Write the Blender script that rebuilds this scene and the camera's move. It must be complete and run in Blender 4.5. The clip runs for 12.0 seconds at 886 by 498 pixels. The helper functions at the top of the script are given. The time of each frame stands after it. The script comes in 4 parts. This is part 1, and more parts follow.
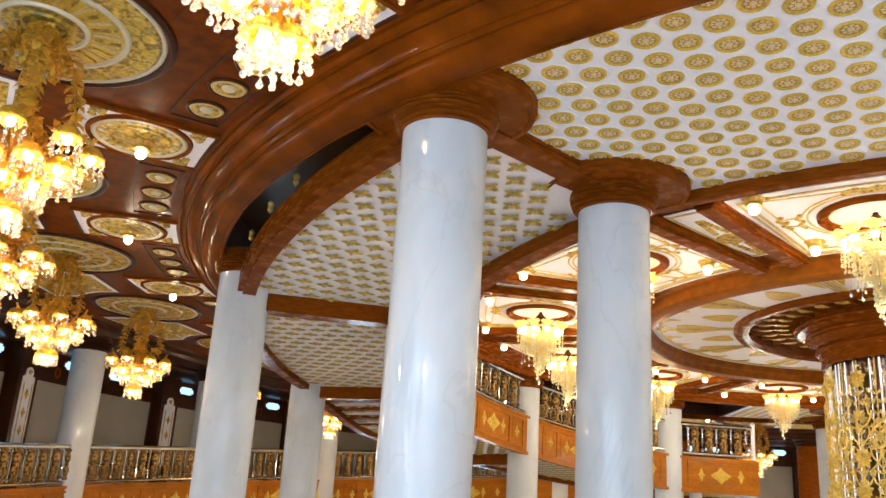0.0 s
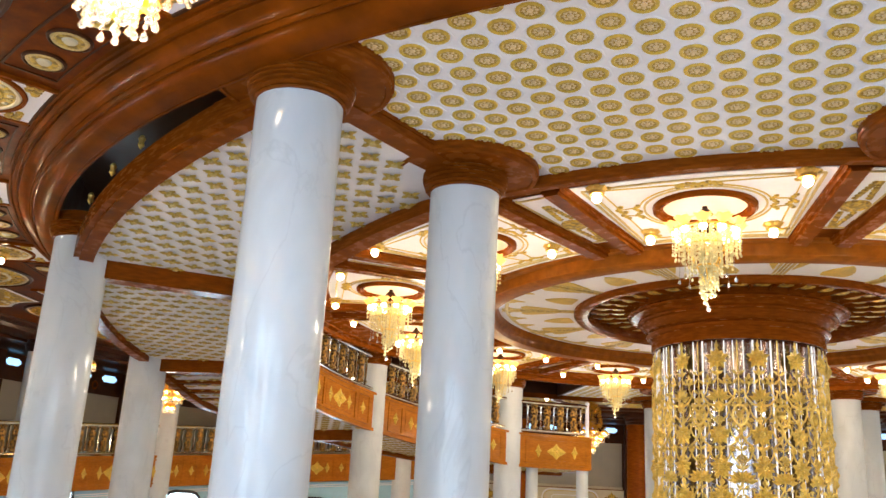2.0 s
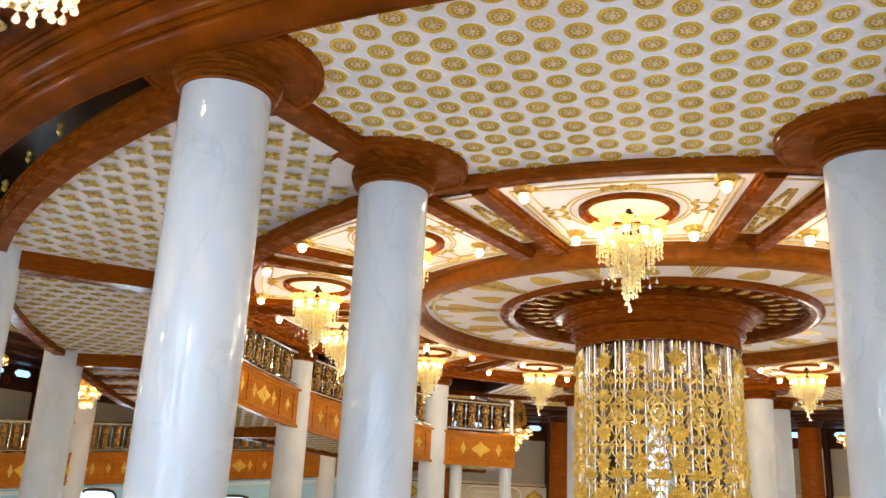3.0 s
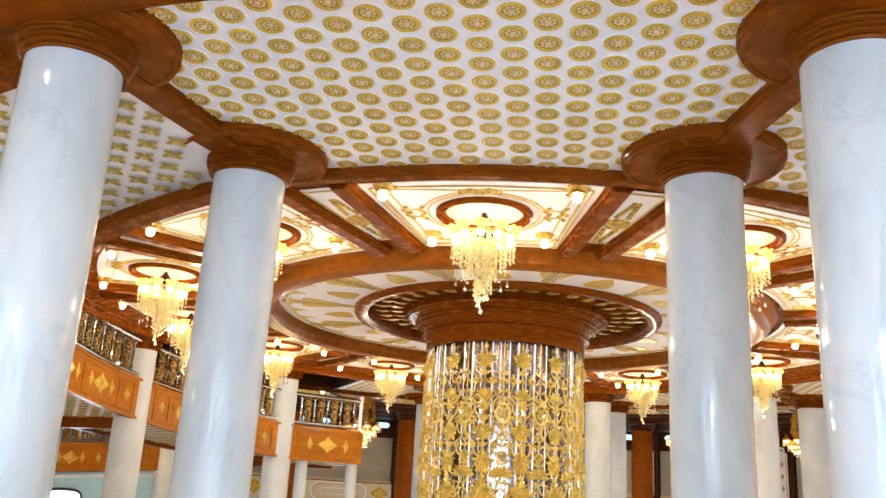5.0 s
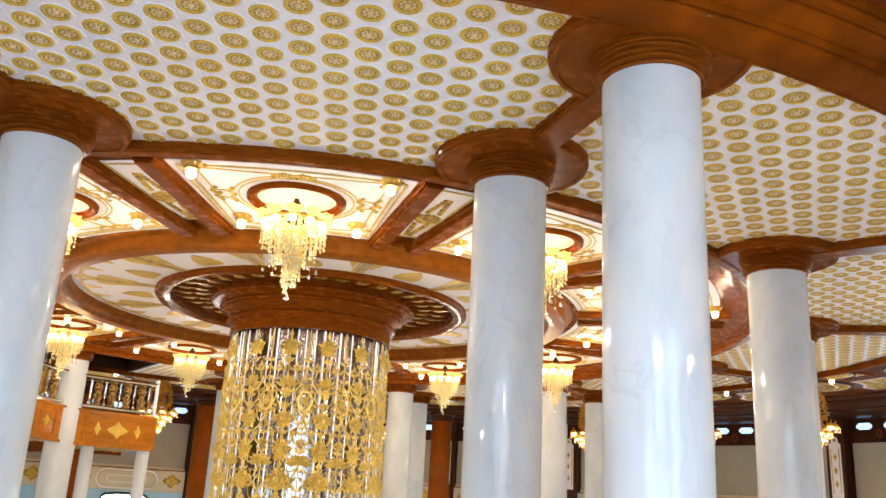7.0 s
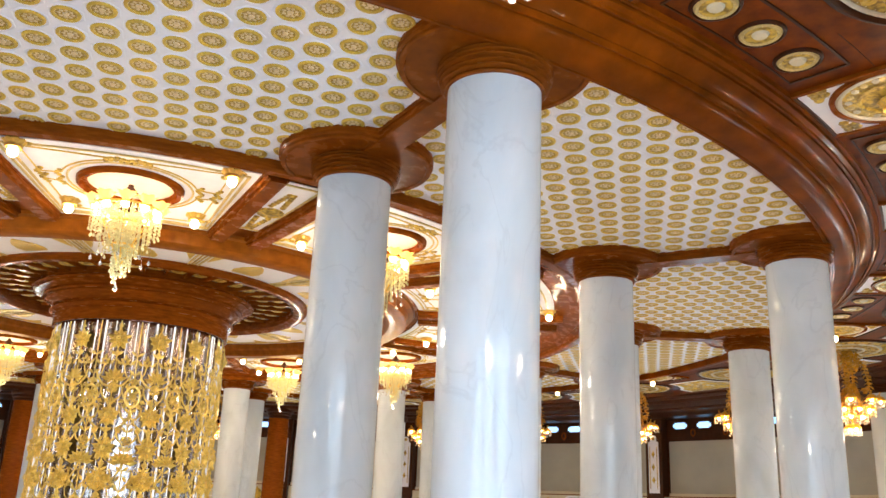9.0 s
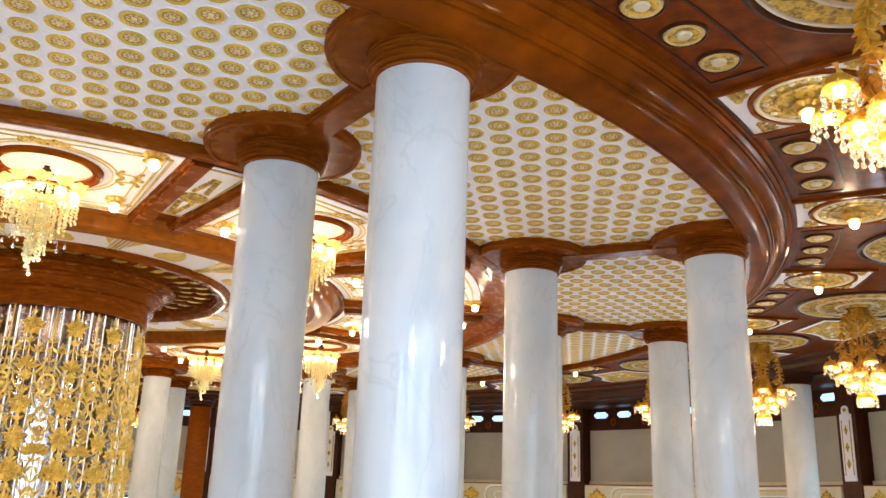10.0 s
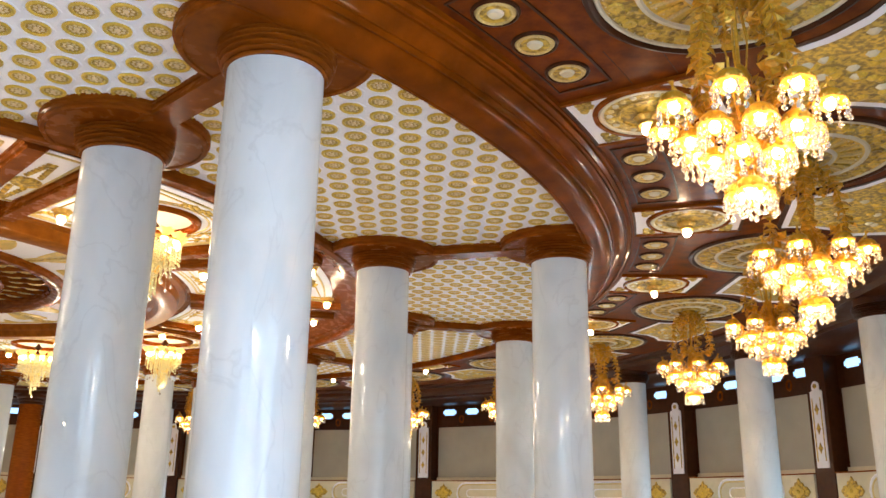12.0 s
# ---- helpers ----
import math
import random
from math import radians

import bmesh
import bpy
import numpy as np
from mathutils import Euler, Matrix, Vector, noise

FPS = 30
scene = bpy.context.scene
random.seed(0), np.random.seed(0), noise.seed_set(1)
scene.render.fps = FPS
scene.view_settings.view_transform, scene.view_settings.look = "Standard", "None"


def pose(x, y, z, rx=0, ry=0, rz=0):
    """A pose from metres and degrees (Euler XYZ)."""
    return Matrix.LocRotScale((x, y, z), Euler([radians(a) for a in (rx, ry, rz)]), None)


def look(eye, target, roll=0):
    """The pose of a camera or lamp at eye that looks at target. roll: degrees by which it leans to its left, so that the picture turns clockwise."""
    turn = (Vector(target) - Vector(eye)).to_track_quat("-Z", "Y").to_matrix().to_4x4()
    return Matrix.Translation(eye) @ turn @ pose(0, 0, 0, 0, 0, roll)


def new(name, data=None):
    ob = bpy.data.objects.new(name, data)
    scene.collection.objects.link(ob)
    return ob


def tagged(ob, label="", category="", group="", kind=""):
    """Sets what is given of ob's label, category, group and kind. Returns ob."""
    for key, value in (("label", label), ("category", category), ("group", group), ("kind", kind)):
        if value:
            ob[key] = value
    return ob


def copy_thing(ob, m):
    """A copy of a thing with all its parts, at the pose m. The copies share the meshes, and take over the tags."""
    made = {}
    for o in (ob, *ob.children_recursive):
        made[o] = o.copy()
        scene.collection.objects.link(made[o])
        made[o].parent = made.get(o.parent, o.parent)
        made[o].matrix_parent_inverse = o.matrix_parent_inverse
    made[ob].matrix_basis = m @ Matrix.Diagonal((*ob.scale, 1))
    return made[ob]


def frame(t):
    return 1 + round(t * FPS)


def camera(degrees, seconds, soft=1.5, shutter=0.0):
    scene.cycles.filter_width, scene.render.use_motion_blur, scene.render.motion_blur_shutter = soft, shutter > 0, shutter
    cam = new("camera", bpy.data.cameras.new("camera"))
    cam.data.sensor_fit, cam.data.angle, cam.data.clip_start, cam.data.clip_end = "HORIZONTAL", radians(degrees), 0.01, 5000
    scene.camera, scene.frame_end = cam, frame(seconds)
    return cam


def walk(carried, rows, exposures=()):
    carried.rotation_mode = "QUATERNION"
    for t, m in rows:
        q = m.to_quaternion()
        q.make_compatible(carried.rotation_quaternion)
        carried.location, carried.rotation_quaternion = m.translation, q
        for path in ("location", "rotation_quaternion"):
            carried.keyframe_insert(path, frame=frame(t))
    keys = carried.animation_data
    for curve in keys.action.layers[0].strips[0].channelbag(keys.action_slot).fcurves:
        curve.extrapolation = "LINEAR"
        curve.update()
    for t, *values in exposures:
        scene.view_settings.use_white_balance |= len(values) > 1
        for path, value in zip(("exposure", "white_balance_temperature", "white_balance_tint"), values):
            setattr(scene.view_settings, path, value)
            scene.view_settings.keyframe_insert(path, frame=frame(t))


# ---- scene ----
E = 1.6  # eye height above the hall floor; the hall's axis is the world's z axis
cam = camera(54.49, 12.0)
ROWS = [
    (0.0, 0.754, -18.246, 0.028, 30.97, 17.41, -3.37),
    (0.5, 0.766, -18.246, 0.019, 28.53, 17.16, -3.31),
    (1.0, 0.779, -18.246, 0.011, 26.15, 16.98, -3.16),
    (1.5, 0.792, -18.246, 0.004, 23.52, 16.70, -3.02),
    (2.0, 0.806, -18.245, -0.001, 21.03, 16.50, -2.92),
    (2.5, 0.820, -18.245, -0.004, 18.66, 16.49, -2.82),
    (3.0, 0.833, -18.244, -0.007, 16.22, 16.58, -2.68),
    (5.0, 0.890, -18.242, -0.006, 6.38, 16.86, -3.14),
    (5.5, 0.905, -18.241, -0.003, 3.02, 16.78, -3.20),
    (6.0, 0.919, -18.241, 0.000, -0.97, 16.64, -3.36),
    (6.5, 0.933, -18.242, 0.004, -4.00, 16.59, -3.22),
    (7.0, 0.948, -18.242, 0.008, -6.40, 16.80, -2.98),
    (9.0, 1.005, -18.249, 0.026, -16.82, 17.11, -2.32),
    (9.5, 1.019, -18.253, 0.031, -19.26, 16.78, -2.04),
    (10.0, 1.033, -18.257, 0.035, -21.64, 16.58, -1.98),
    (10.5, 1.047, -18.262, 0.040, -24.16, 16.50, -1.92),
    (11.0, 1.061, -18.267, 0.044, -26.72, 16.58, -1.72),
    (11.5, 1.074, -18.273, 0.047, -29.15, 16.67, -1.35),
    (12.0, 1.088, -18.281, 0.050, -31.25, 16.62, -0.88),
]
walk(cam, [(t, pose(x, y, E + z, 90 + pitch, roll, yaw)) for t, x, y, z, yaw, pitch, roll in ROWS],
     exposures=[(0.0, 1.61), (2.5, 1.57), (5.0, 1.78), (7.0, 1.71), (9.5, 1.68), (12.0, 1.64)])

# ---- light ----
world = bpy.data.worlds.new("world")
world.use_nodes = True
scene.world = world
wn = world.node_tree
sky = wn.nodes.new("ShaderNodeTexSky")
sky.sky_type, sky.sun_disc = "NISHITA", False
sky.sun_elevation, sky.sun_rotation = radians(40), radians(180)
wn.links.new(sky.outputs[0], wn.nodes["Background"].inputs[0])
wn.nodes["Background"].inputs[1].default_value = 0.08


def lamp(name, kind, loc, energy, color, size=0.1, target=None, size_y=None):
    data = bpy.data.lights.new(name, kind)
    data.energy, data.color = energy, color
    if kind == "AREA":
        data.shape, data.size, data.size_y = "RECTANGLE", size, size_y or size
    else:
        data.shadow_soft_size = size
    ob = new(name, data)
    ob.matrix_world = look(loc, target) if target else pose(*loc)
    return ob


WARM = (1.0, 0.87, 0.67)
COOL = (0.43, 0.69, 1.0)
AMBER = (1.0, 0.80, 0.54)

# ---- materials ----


def mat(name, color, rough=0.5, metal=0.0, vary=0.15, scale=6.0, bump=0.0, color2=None, stretch=None, emit=0.0, emit_color=None, coat=0.0, trans=0.0, detail=6.0, spec=0.5, clip=(0.3, 0.7)):
    m = bpy.data.materials.new(name)
    m.use_nodes = True
    nt = m.node_tree
    b = nt.nodes["Principled BSDF"]
    b.inputs["Roughness"].default_value = rough
    b.inputs["Metallic"].default_value = metal
    b.inputs["Coat Weight"].default_value = coat
    b.inputs["Coat Roughness"].default_value = 0.08
    b.inputs["Transmission Weight"].default_value = trans
    b.inputs["Specular IOR Level"].default_value = spec
    if emit:
        b.inputs["Emission Color"].default_value = (*(emit_color or color), 1)
        b.inputs["Emission Strength"].default_value = emit
    tc = nt.nodes.new("ShaderNodeTexCoord")
    mp = nt.nodes.new("ShaderNodeMapping")
    mp.inputs["Scale"].default_value = stretch or (1, 1, 1)
    nt.links.new(tc.outputs["Object"], mp.inputs[0])
    n1 = nt.nodes.new("ShaderNodeTexNoise")
    n1.inputs["Scale"].default_value, n1.inputs["Detail"].default_value = scale, detail
    nt.links.new(mp.outputs[0], n1.inputs["Vector"])
    ramp = nt.nodes.new("ShaderNodeValToRGB")
    c2 = color2 or tuple(c * (1 - vary) for c in color)
    ramp.color_ramp.elements[0].position, ramp.color_ramp.elements[1].position = clip
    ramp.color_ramp.elements[0].color, ramp.color_ramp.elements[1].color = (*c2, 1), (*color, 1)
    nt.links.new(n1.outputs["Fac"], ramp.inputs[0])
    n2 = nt.nodes.new("ShaderNodeTexNoise")
    n2.inputs["Scale"].default_value = scale * 0.12
    nt.links.new(mp.outputs[0], n2.inputs["Vector"])
    hsv = nt.nodes.new("ShaderNodeHueSaturation")
    mr = nt.nodes.new("ShaderNodeMapRange")
    mr.inputs[1].default_value, mr.inputs[2].default_value = 0.3, 0.7
    mr.inputs[3].default_value, mr.inputs[4].default_value = 1 - vary * 0.6, 1 + vary * 0.4
    nt.links.new(n2.outputs["Fac"], mr.inputs[0])
    nt.links.new(mr.outputs[0], hsv.inputs["Value"])
    nt.links.new(ramp.outputs[0], hsv.inputs["Color"])
    nt.links.new(hsv.outputs[0], b.inputs["Base Color"])
    rr = nt.nodes.new("ShaderNodeMapRange")
    rr.inputs[3].default_value, rr.inputs[4].default_value = rough * 0.8, min(1, rough * 1.25)
    nt.links.new(n1.outputs["Fac"], rr.inputs[0])
    nt.links.new(rr.outputs[0], b.inputs["Roughness"])
    if bump:
        bp = nt.nodes.new("ShaderNodeBump")
        bp.inputs["Strength"].default_value, bp.inputs["Distance"].default_value = bump, 0.01
        nt.links.new(n1.outputs["Fac"], bp.inputs["Height"])
        nt.links.new(bp.outputs[0], b.inputs["Normal"])
    return m



def marble():
    """Polished white stone: soft grey clouds, thin broken veins, a glassy coat; every column cut from another place of the block."""
    m = bpy.data.materials.new("white_marble")
    m.use_nodes = True
    nt = m.node_tree
    b = nt.nodes["Principled BSDF"]
    tc, info = nt.nodes.new("ShaderNodeTexCoord"), nt.nodes.new("ShaderNodeObjectInfo")
    off = nt.nodes.new("ShaderNodeVectorMath")
    off.operation = "SCALE"
    off.inputs[0].default_value = (37.0, 19.0, 53.0)
    nt.links.new(info.outputs["Random"], off.inputs["Scale"])
    add = nt.nodes.new("ShaderNodeVectorMath")
    nt.links.new(tc.outputs["Object"], add.inputs[0])
    nt.links.new(off.outputs[0], add.inputs[1])
    mp = nt.nodes.new("ShaderNodeMapping")
    mp.inputs["Scale"].default_value = (1, 1, 0.5)
    mp.inputs["Rotation"].default_value = (0.5, 0.3, 0)
    nt.links.new(add.outputs[0], mp.inputs[0])
    cloud, vein, fine = (nt.nodes.new("ShaderNodeTexNoise") for _ in range(3))
    for n, sc, de, di in ((cloud, 1.6, 5, 0.4), (vein, 1.3, 9, 1.2), (fine, 5.0, 0.6, 0.0)):
        n.inputs["Scale"].default_value, n.inputs["Detail"].default_value, n.inputs["Distortion"].default_value = sc, de, di
        nt.links.new(mp.outputs[0], n.inputs["Vector"])
    r1 = nt.nodes.new("ShaderNodeValToRGB")
    r1.color_ramp.elements[0].position, r1.color_ramp.elements[1].position = 0.3, 0.6
    r1.color_ramp.elements[0].color, r1.color_ramp.elements[1].color = (0.51, 0.545, 0.585, 1), (0.62, 0.655, 0.70, 1)
    nt.links.new(cloud.outputs["Fac"], r1.inputs[0])
    r2 = nt.nodes.new("ShaderNodeValToRGB")
    r2.color_ramp.elements[0].position, r2.color_ramp.elements[1].position = 0.485, 0.515
    r2.color_ramp.elements[0].color, r2.color_ramp.elements[1].color = (0, 0, 0, 1), (0, 0, 0, 1)
    e = r2.color_ramp.elements.new(0.5)
    e.color = (0.24, 0.24, 0.24, 1)
    nt.links.new(vein.outputs["Fac"], r2.inputs[0])
    mix = nt.nodes.new("ShaderNodeMix")
    mix.data_type = "RGBA"
    mix.inputs["B"].default_value = (0.38, 0.40, 0.45, 1)
    nt.links.new(r2.outputs[0], mix.inputs["Factor"])
    nt.links.new(r1.outputs[0], mix.inputs["A"])
    nt.links.new(mix.outputs["Result"], b.inputs["Base Color"])
    b.inputs["Roughness"].default_value = 0.55
    b.inputs["Specular IOR Level"].default_value = 0.1
    b.inputs["Coat Weight"].default_value, b.inputs["Coat Roughness"].default_value = 0.55, 0.010
    # the polish runs along the shaft, so reflections break into short upright streaks
    mv = nt.nodes.new("ShaderNodeMapping")
    mv.inputs["Scale"].default_value = (3.5, 3.5, 0.5)
    nt.links.new(add.outputs[0], mv.inputs[0])
    nt.links.new(mv.outputs[0], fine.inputs["Vector"])
    bp = nt.nodes.new("ShaderNodeBump")
    bp.inputs["Strength"].default_value, bp.inputs["Distance"].default_value = 0.60, 0.010
    nt.links.new(fine.outputs["Fac"], bp.inputs["Height"])
    nt.links.new(bp.outputs[0], b.inputs["Coat Normal"])
    return m


WOOD = mat("polished_wood", (0.245, 0.058, 0.004), 0.26, vary=0.15, scale=5, stretch=(1, 1, 6), coat=0.06, spec=0.02, color2=(0.145, 0.034, 0.003))
WOODB = mat("ring_beam_wood", (0.24, 0.051, 0.002), 0.30, vary=0.18, scale=2.2, coat=0.08, spec=0.02, color2=(0.10, 0.022, 0.001))
WOODC = mat("ceiling_wood", (0.20, 0.041, 0.003), 0.33, vary=0.25, scale=5, coat=0.09, spec=0.03, color2=(0.080, 0.015, 0.003))
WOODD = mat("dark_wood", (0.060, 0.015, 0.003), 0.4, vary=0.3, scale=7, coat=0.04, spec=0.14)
WOODF = mat("carved_fascia_wood", (0.46, 0.165, 0.016), 0.34, vary=0.3, scale=8, stretch=(1, 1, 5), coat=0.07, spec=0.03, color2=(0.30, 0.095, 0.010))
# lighter copy of WOOD: the glow of nearby lamps is in its colour
WOODR = mat("lamplit_ring_wood", (0.31, 0.095, 0.010), 0.30, vary=0.2, scale=6, coat=0.08, spec=0.03, color2=(0.20, 0.055, 0.006))
MARBLE = marble()
PLASTER = mat("white_plaster", (0.84, 0.825, 0.895), 0.6, vary=0.05, scale=12, bump=0.05)
CREAM = mat("cream_plaster", (0.66, 0.59, 0.43), 0.55, vary=0.10, scale=5)
TAN = mat("grey_beige_panel", (0.42, 0.39, 0.33), 0.6, vary=0.12, scale=1.5)
GOLD = mat("gilded_metal", (0.92, 0.58, 0.13), 0.30, metal=0.75, vary=0.25, scale=30)
GOLDC = mat("chandelier_gilding", (0.86, 0.46, 0.040), 0.30, metal=0.25, vary=0.35, scale=30)
GOLDP = mat("gold_paint", (0.74, 0.48, 0.055), 0.42, metal=0.12, vary=0.3, scale=40, bump=0.25)
GOLDL = mat("pale_gold_relief", (0.72, 0.53, 0.20), 0.45, metal=0.1, vary=0.3, scale=60, bump=0.3)
GOLDG = mat("antique_gold_relief", (0.66, 0.43, 0.055), 0.42, metal=0.2, vary=0.4, scale=16, bump=0.9, color2=(0.27, 0.165, 0.022), detail=3, clip=(0.42, 0.58))
CHROME = mat("polished_steel", (0.75, 0.73, 0.70), 0.15, metal=1.0, vary=0.1, scale=5)
MIRROR = mat("mirror_panel", (0.38, 0.34, 0.345), 0.16, metal=1.0, vary=0.06, scale=4)
CRYSTAL = mat("crystal_glass", (0.98, 0.96, 0.90), 0.08, vary=0.03, scale=20, trans=0.75)
CRYSTALY = mat("amber_crystal", (1.0, 0.90, 0.52), 0.12, vary=0.15, scale=20, trans=0.3)
BULB = mat("lit_bulb_glass", (1, 0.9, 0.75), 0.3, emit=11.0, emit_color=(1.0, 0.66, 0.28), vary=0.0)
BRONZE = mat("dark_gilded_bronze", (0.40, 0.22, 0.04), 0.36, metal=0.5, vary=0.5, scale=18, color2=(0.07, 0.035, 0.01), clip=(0.42, 0.58))
BULBS = mat("lit_spot_glass", (1, 0.92, 0.8), 0.3, emit=22.0, emit_color=(1.0, 0.80, 0.52), vary=0.0)
BULBK = mat("lit_candle_glass", (1, 0.92, 0.8), 0.3, emit=10.0, emit_color=(1.0, 0.80, 0.48), vary=0.0)
GOLDF = mat("olive_gold_relief", (0.54, 0.37, 0.065), 0.45, metal=0.1, vary=0.25, scale=40)
# gold darkened to paint in the relief shade between rosette petals
GOLDD = mat("groove_shade_gold", (0.46, 0.27, 0.025), 0.45, metal=0.1, vary=0.2, scale=40)
ROSE = mat("pinkish_gold_relief", (0.80, 0.60, 0.33), 0.45, metal=0.1, vary=0.2, scale=60)
GLOWG = mat("lit_amber_shade", (0.9, 0.6, 0.2), 0.3, emit=0.5, emit_color=(1.0, 0.52, 0.09), vary=0.1)
GLASSA = mat("lit_amber_glass_skirt", (0.9, 0.55, 0.15), 0.25, emit=0.8, emit_color=(1.0, 0.36, 0.02), vary=0.2, scale=25)
WINB = mat("daylit_window", (0.3, 0.55, 0.8), 0.2, emit=0.9, emit_color=(0.25, 0.58, 0.95), vary=0.2)
DAYP = mat("daylit_glass", (0.6, 0.75, 0.85), 0.15, emit=4.5, emit_color=(0.62, 0.84, 1.0), vary=0.05, scale=2)
# weak emission imitates bright lamp reflections on the rods; they are no lamps
CRYSTALW = mat("streak_glow_crystal", (0.95, 0.95, 0.97), 0.1, emit=0.12, emit_color=(1.0, 0.95, 0.88), vary=0.05, scale=8, trans=0.4)
GOLDN = mat("ornament_gold", (0.95, 0.68, 0.16), 0.30, metal=0.3, vary=0.3, scale=40, bump=0.2)
FLOORM = mat("floor_marble", (0.72, 0.69, 0.64), 0.3, vary=0.1, scale=1.2)
BLACK = mat("shadow_gap_black", (0.02, 0.012, 0.01), 0.6, vary=0.2)
TEAL = mat("pale_blue_panel", (0.36, 0.62, 0.80), 0.5, vary=0.08, scale=3)

# ---- mesh helpers ----


class Geo:
    """Collects faces with materials, then becomes one mesh."""

    def __init__(self):
        self.v, self.f, self.mi, self.mats = [], [], [], []

    def slot(self, m):
        if m not in self.mats:
            self.mats.append(m)
        return self.mats.index(m)

    def add(self, vs, fs, m, mx=None):
        k, s = len(self.v), self.slot(m)
        if mx is not None:
            vs = [tuple(mx @ Vector(p)) for p in vs]
        self.v += [tuple(p) for p in vs]
        self.f += [tuple(i + k for i in q) for q in fs]
        self.mi += [s] * len(fs)
        return self

    def grid(self, rows, m, closed_u=False, closed_v=False, mx=None):
        nu, nv = len(rows), len(rows[0])
        vs = [p for r in rows for p in r]
        fs = []
        for i in range(nu if closed_u else nu - 1):
            for j in range(nv if closed_v else nv - 1):
                a, b = i * nv + j, i * nv + (j + 1) % nv
                c, d = ((i + 1) % nu) * nv + (j + 1) % nv, ((i + 1) % nu) * nv + j
                fs.append((a, b, c, d))
        return self.add(vs, fs, m, mx)

    def lathe(self, prof, m, n=24, a0=0.0, a1=360.0, mx=None, closed=False):
        full = abs(a1 - a0) >= 359.9
        cnt = n if full else n + 1
        rows = []
        for i in range(cnt):
            a = radians(a0 + (a1 - a0) * i / n)
            rows.append([(r * math.cos(a), r * math.sin(a), z) for r, z in prof])
        return self.grid(rows, m, closed_u=full, closed_v=closed, mx=mx)

    def sector(self, r0, r1, a0, a1, z0, z1, m, n=8, mx=None):
        """A solid piece of a ring; z0 and z1 may be functions of the angle."""
        f0 = z0 if callable(z0) else (lambda a: z0)
        f1 = z1 if callable(z1) else (lambda a: z1)
        rows = []
        for i in range(n + 1):
            d = a0 + (a1 - a0) * i / n
            c, s = math.cos(radians(d)), math.sin(radians(d))
            rows.append([(r0 * c, r0 * s, f0(d)), (r1 * c, r1 * s, f0(d)), (r1 * c, r1 * s, f1(d)), (r0 * c, r0 * s, f1(d))])
        self.grid(rows, m, closed_v=True, mx=mx)
        return self.add(rows[0], [(0, 1, 2, 3)], m, mx).add(rows[-1], [(3, 2, 1, 0)], m, mx)

    def box(self, x0, x1, y0, y1, z0, z1, m, mx=None):
        vs = [(x, y, z) for x in (x0, x1) for y in (y0, y1) for z in (z0, z1)]
        fs = [(0, 1, 3, 2), (4, 6, 7, 5), (0, 4, 5, 1), (2, 3, 7, 6), (0, 2, 6, 4), (1, 5, 7, 3)]
        return self.add(vs, fs, m, mx)

    def tube(self, path, rad, m, n=6, mx=None):
        rows, pts = [], [Vector(p) for p in path]
        rads = rad if isinstance(rad, (list, tuple)) else [rad] * len(pts)
        for i, p in enumerate(pts):
            t = (pts[min(i + 1, len(pts) - 1)] - pts[max(i - 1, 0)]).normalized()
            u = t.orthogonal().normalized() if abs(t.z) > 0.95 else t.cross(Vector((0, 0, 1))).normalized()
            w = t.cross(u)
            rows.append([tuple(p + rads[i] * (u * math.cos(6.2832 * j / n) + w * math.sin(6.2832 * j / n))) for j in range(n)])
        self.grid(rows, m, closed_v=True, mx=mx)
        k = len(rows)
        return self.add(rows[0], [tuple(range(n))], m, mx).add(rows[-1], [tuple(range(n))], m, mx)

    def ball(self, c, r, m, n=8, k=5, mx=None, sz=1.0):
        prof = [(max(r * math.sin(math.pi * j / k), 0.0005), -r * sz * math.cos(math.pi * j / k)) for j in range(k + 1)]
        t = Matrix.Translation(c)
        return self.lathe(prof, m, n, mx=(mx @ t) if mx is not None else t)

    def poly(self, outline, z0, z1, m, mx=None):
        """A flat plate with any outline, from z0 (seen) to z1."""
        n = len(outline)
        vs = [(x, y, z0) for x, y in outline] + [(x, y, z1) for x, y in outline]
        fs = [tuple(range(n))] + [(i, (i + 1) % n, n + (i + 1) % n, n + i) for i in range(n)]
        return self.add(vs, fs, m, mx)

    def make(self, name, parent=None, smooth=False, label=""):
        me = bpy.data.meshes.new(name)
        me.from_pydata(self.v, [], self.f)
        for m in self.mats:
            me.materials.append(m)
        me.polygons.foreach_set("material_index", self.mi)
        if smooth:
            me.polygons.foreach_set("use_smooth", [True] * len(self.f))
        me.validate()
        me.update()
        bm = bmesh.new()
        bm.from_mesh(me)
        bmesh.ops.remove_doubles(bm, verts=bm.verts, dist=0.00005) if len(self.v) < 60000 else None
        bmesh.ops.recalc_face_normals(bm, faces=bm.faces)
        bm.to_mesh(me)
        bm.free()
        if smooth:
            me.set_sharp_from_angle(angle=radians(38))
        ob = new(name, me)
        if parent:
            ob.parent = parent
        if label:
            ob["label"] = label
        return ob


def empty(name):
    ob = new(name)
    ob.empty_display_size = 0.2
    return ob


def polar(r, deg, z=0.0):
    return (r * math.cos(radians(deg)), r * math.sin(radians(deg)), z)


def at(r, deg, z=0.0, spin=0.0):
    """A pose on the ring, its x axis pointing away from the hall's axis."""
    x, y, _ = polar(r, deg)
    return pose(x, y, z, 0, 0, deg + spin)


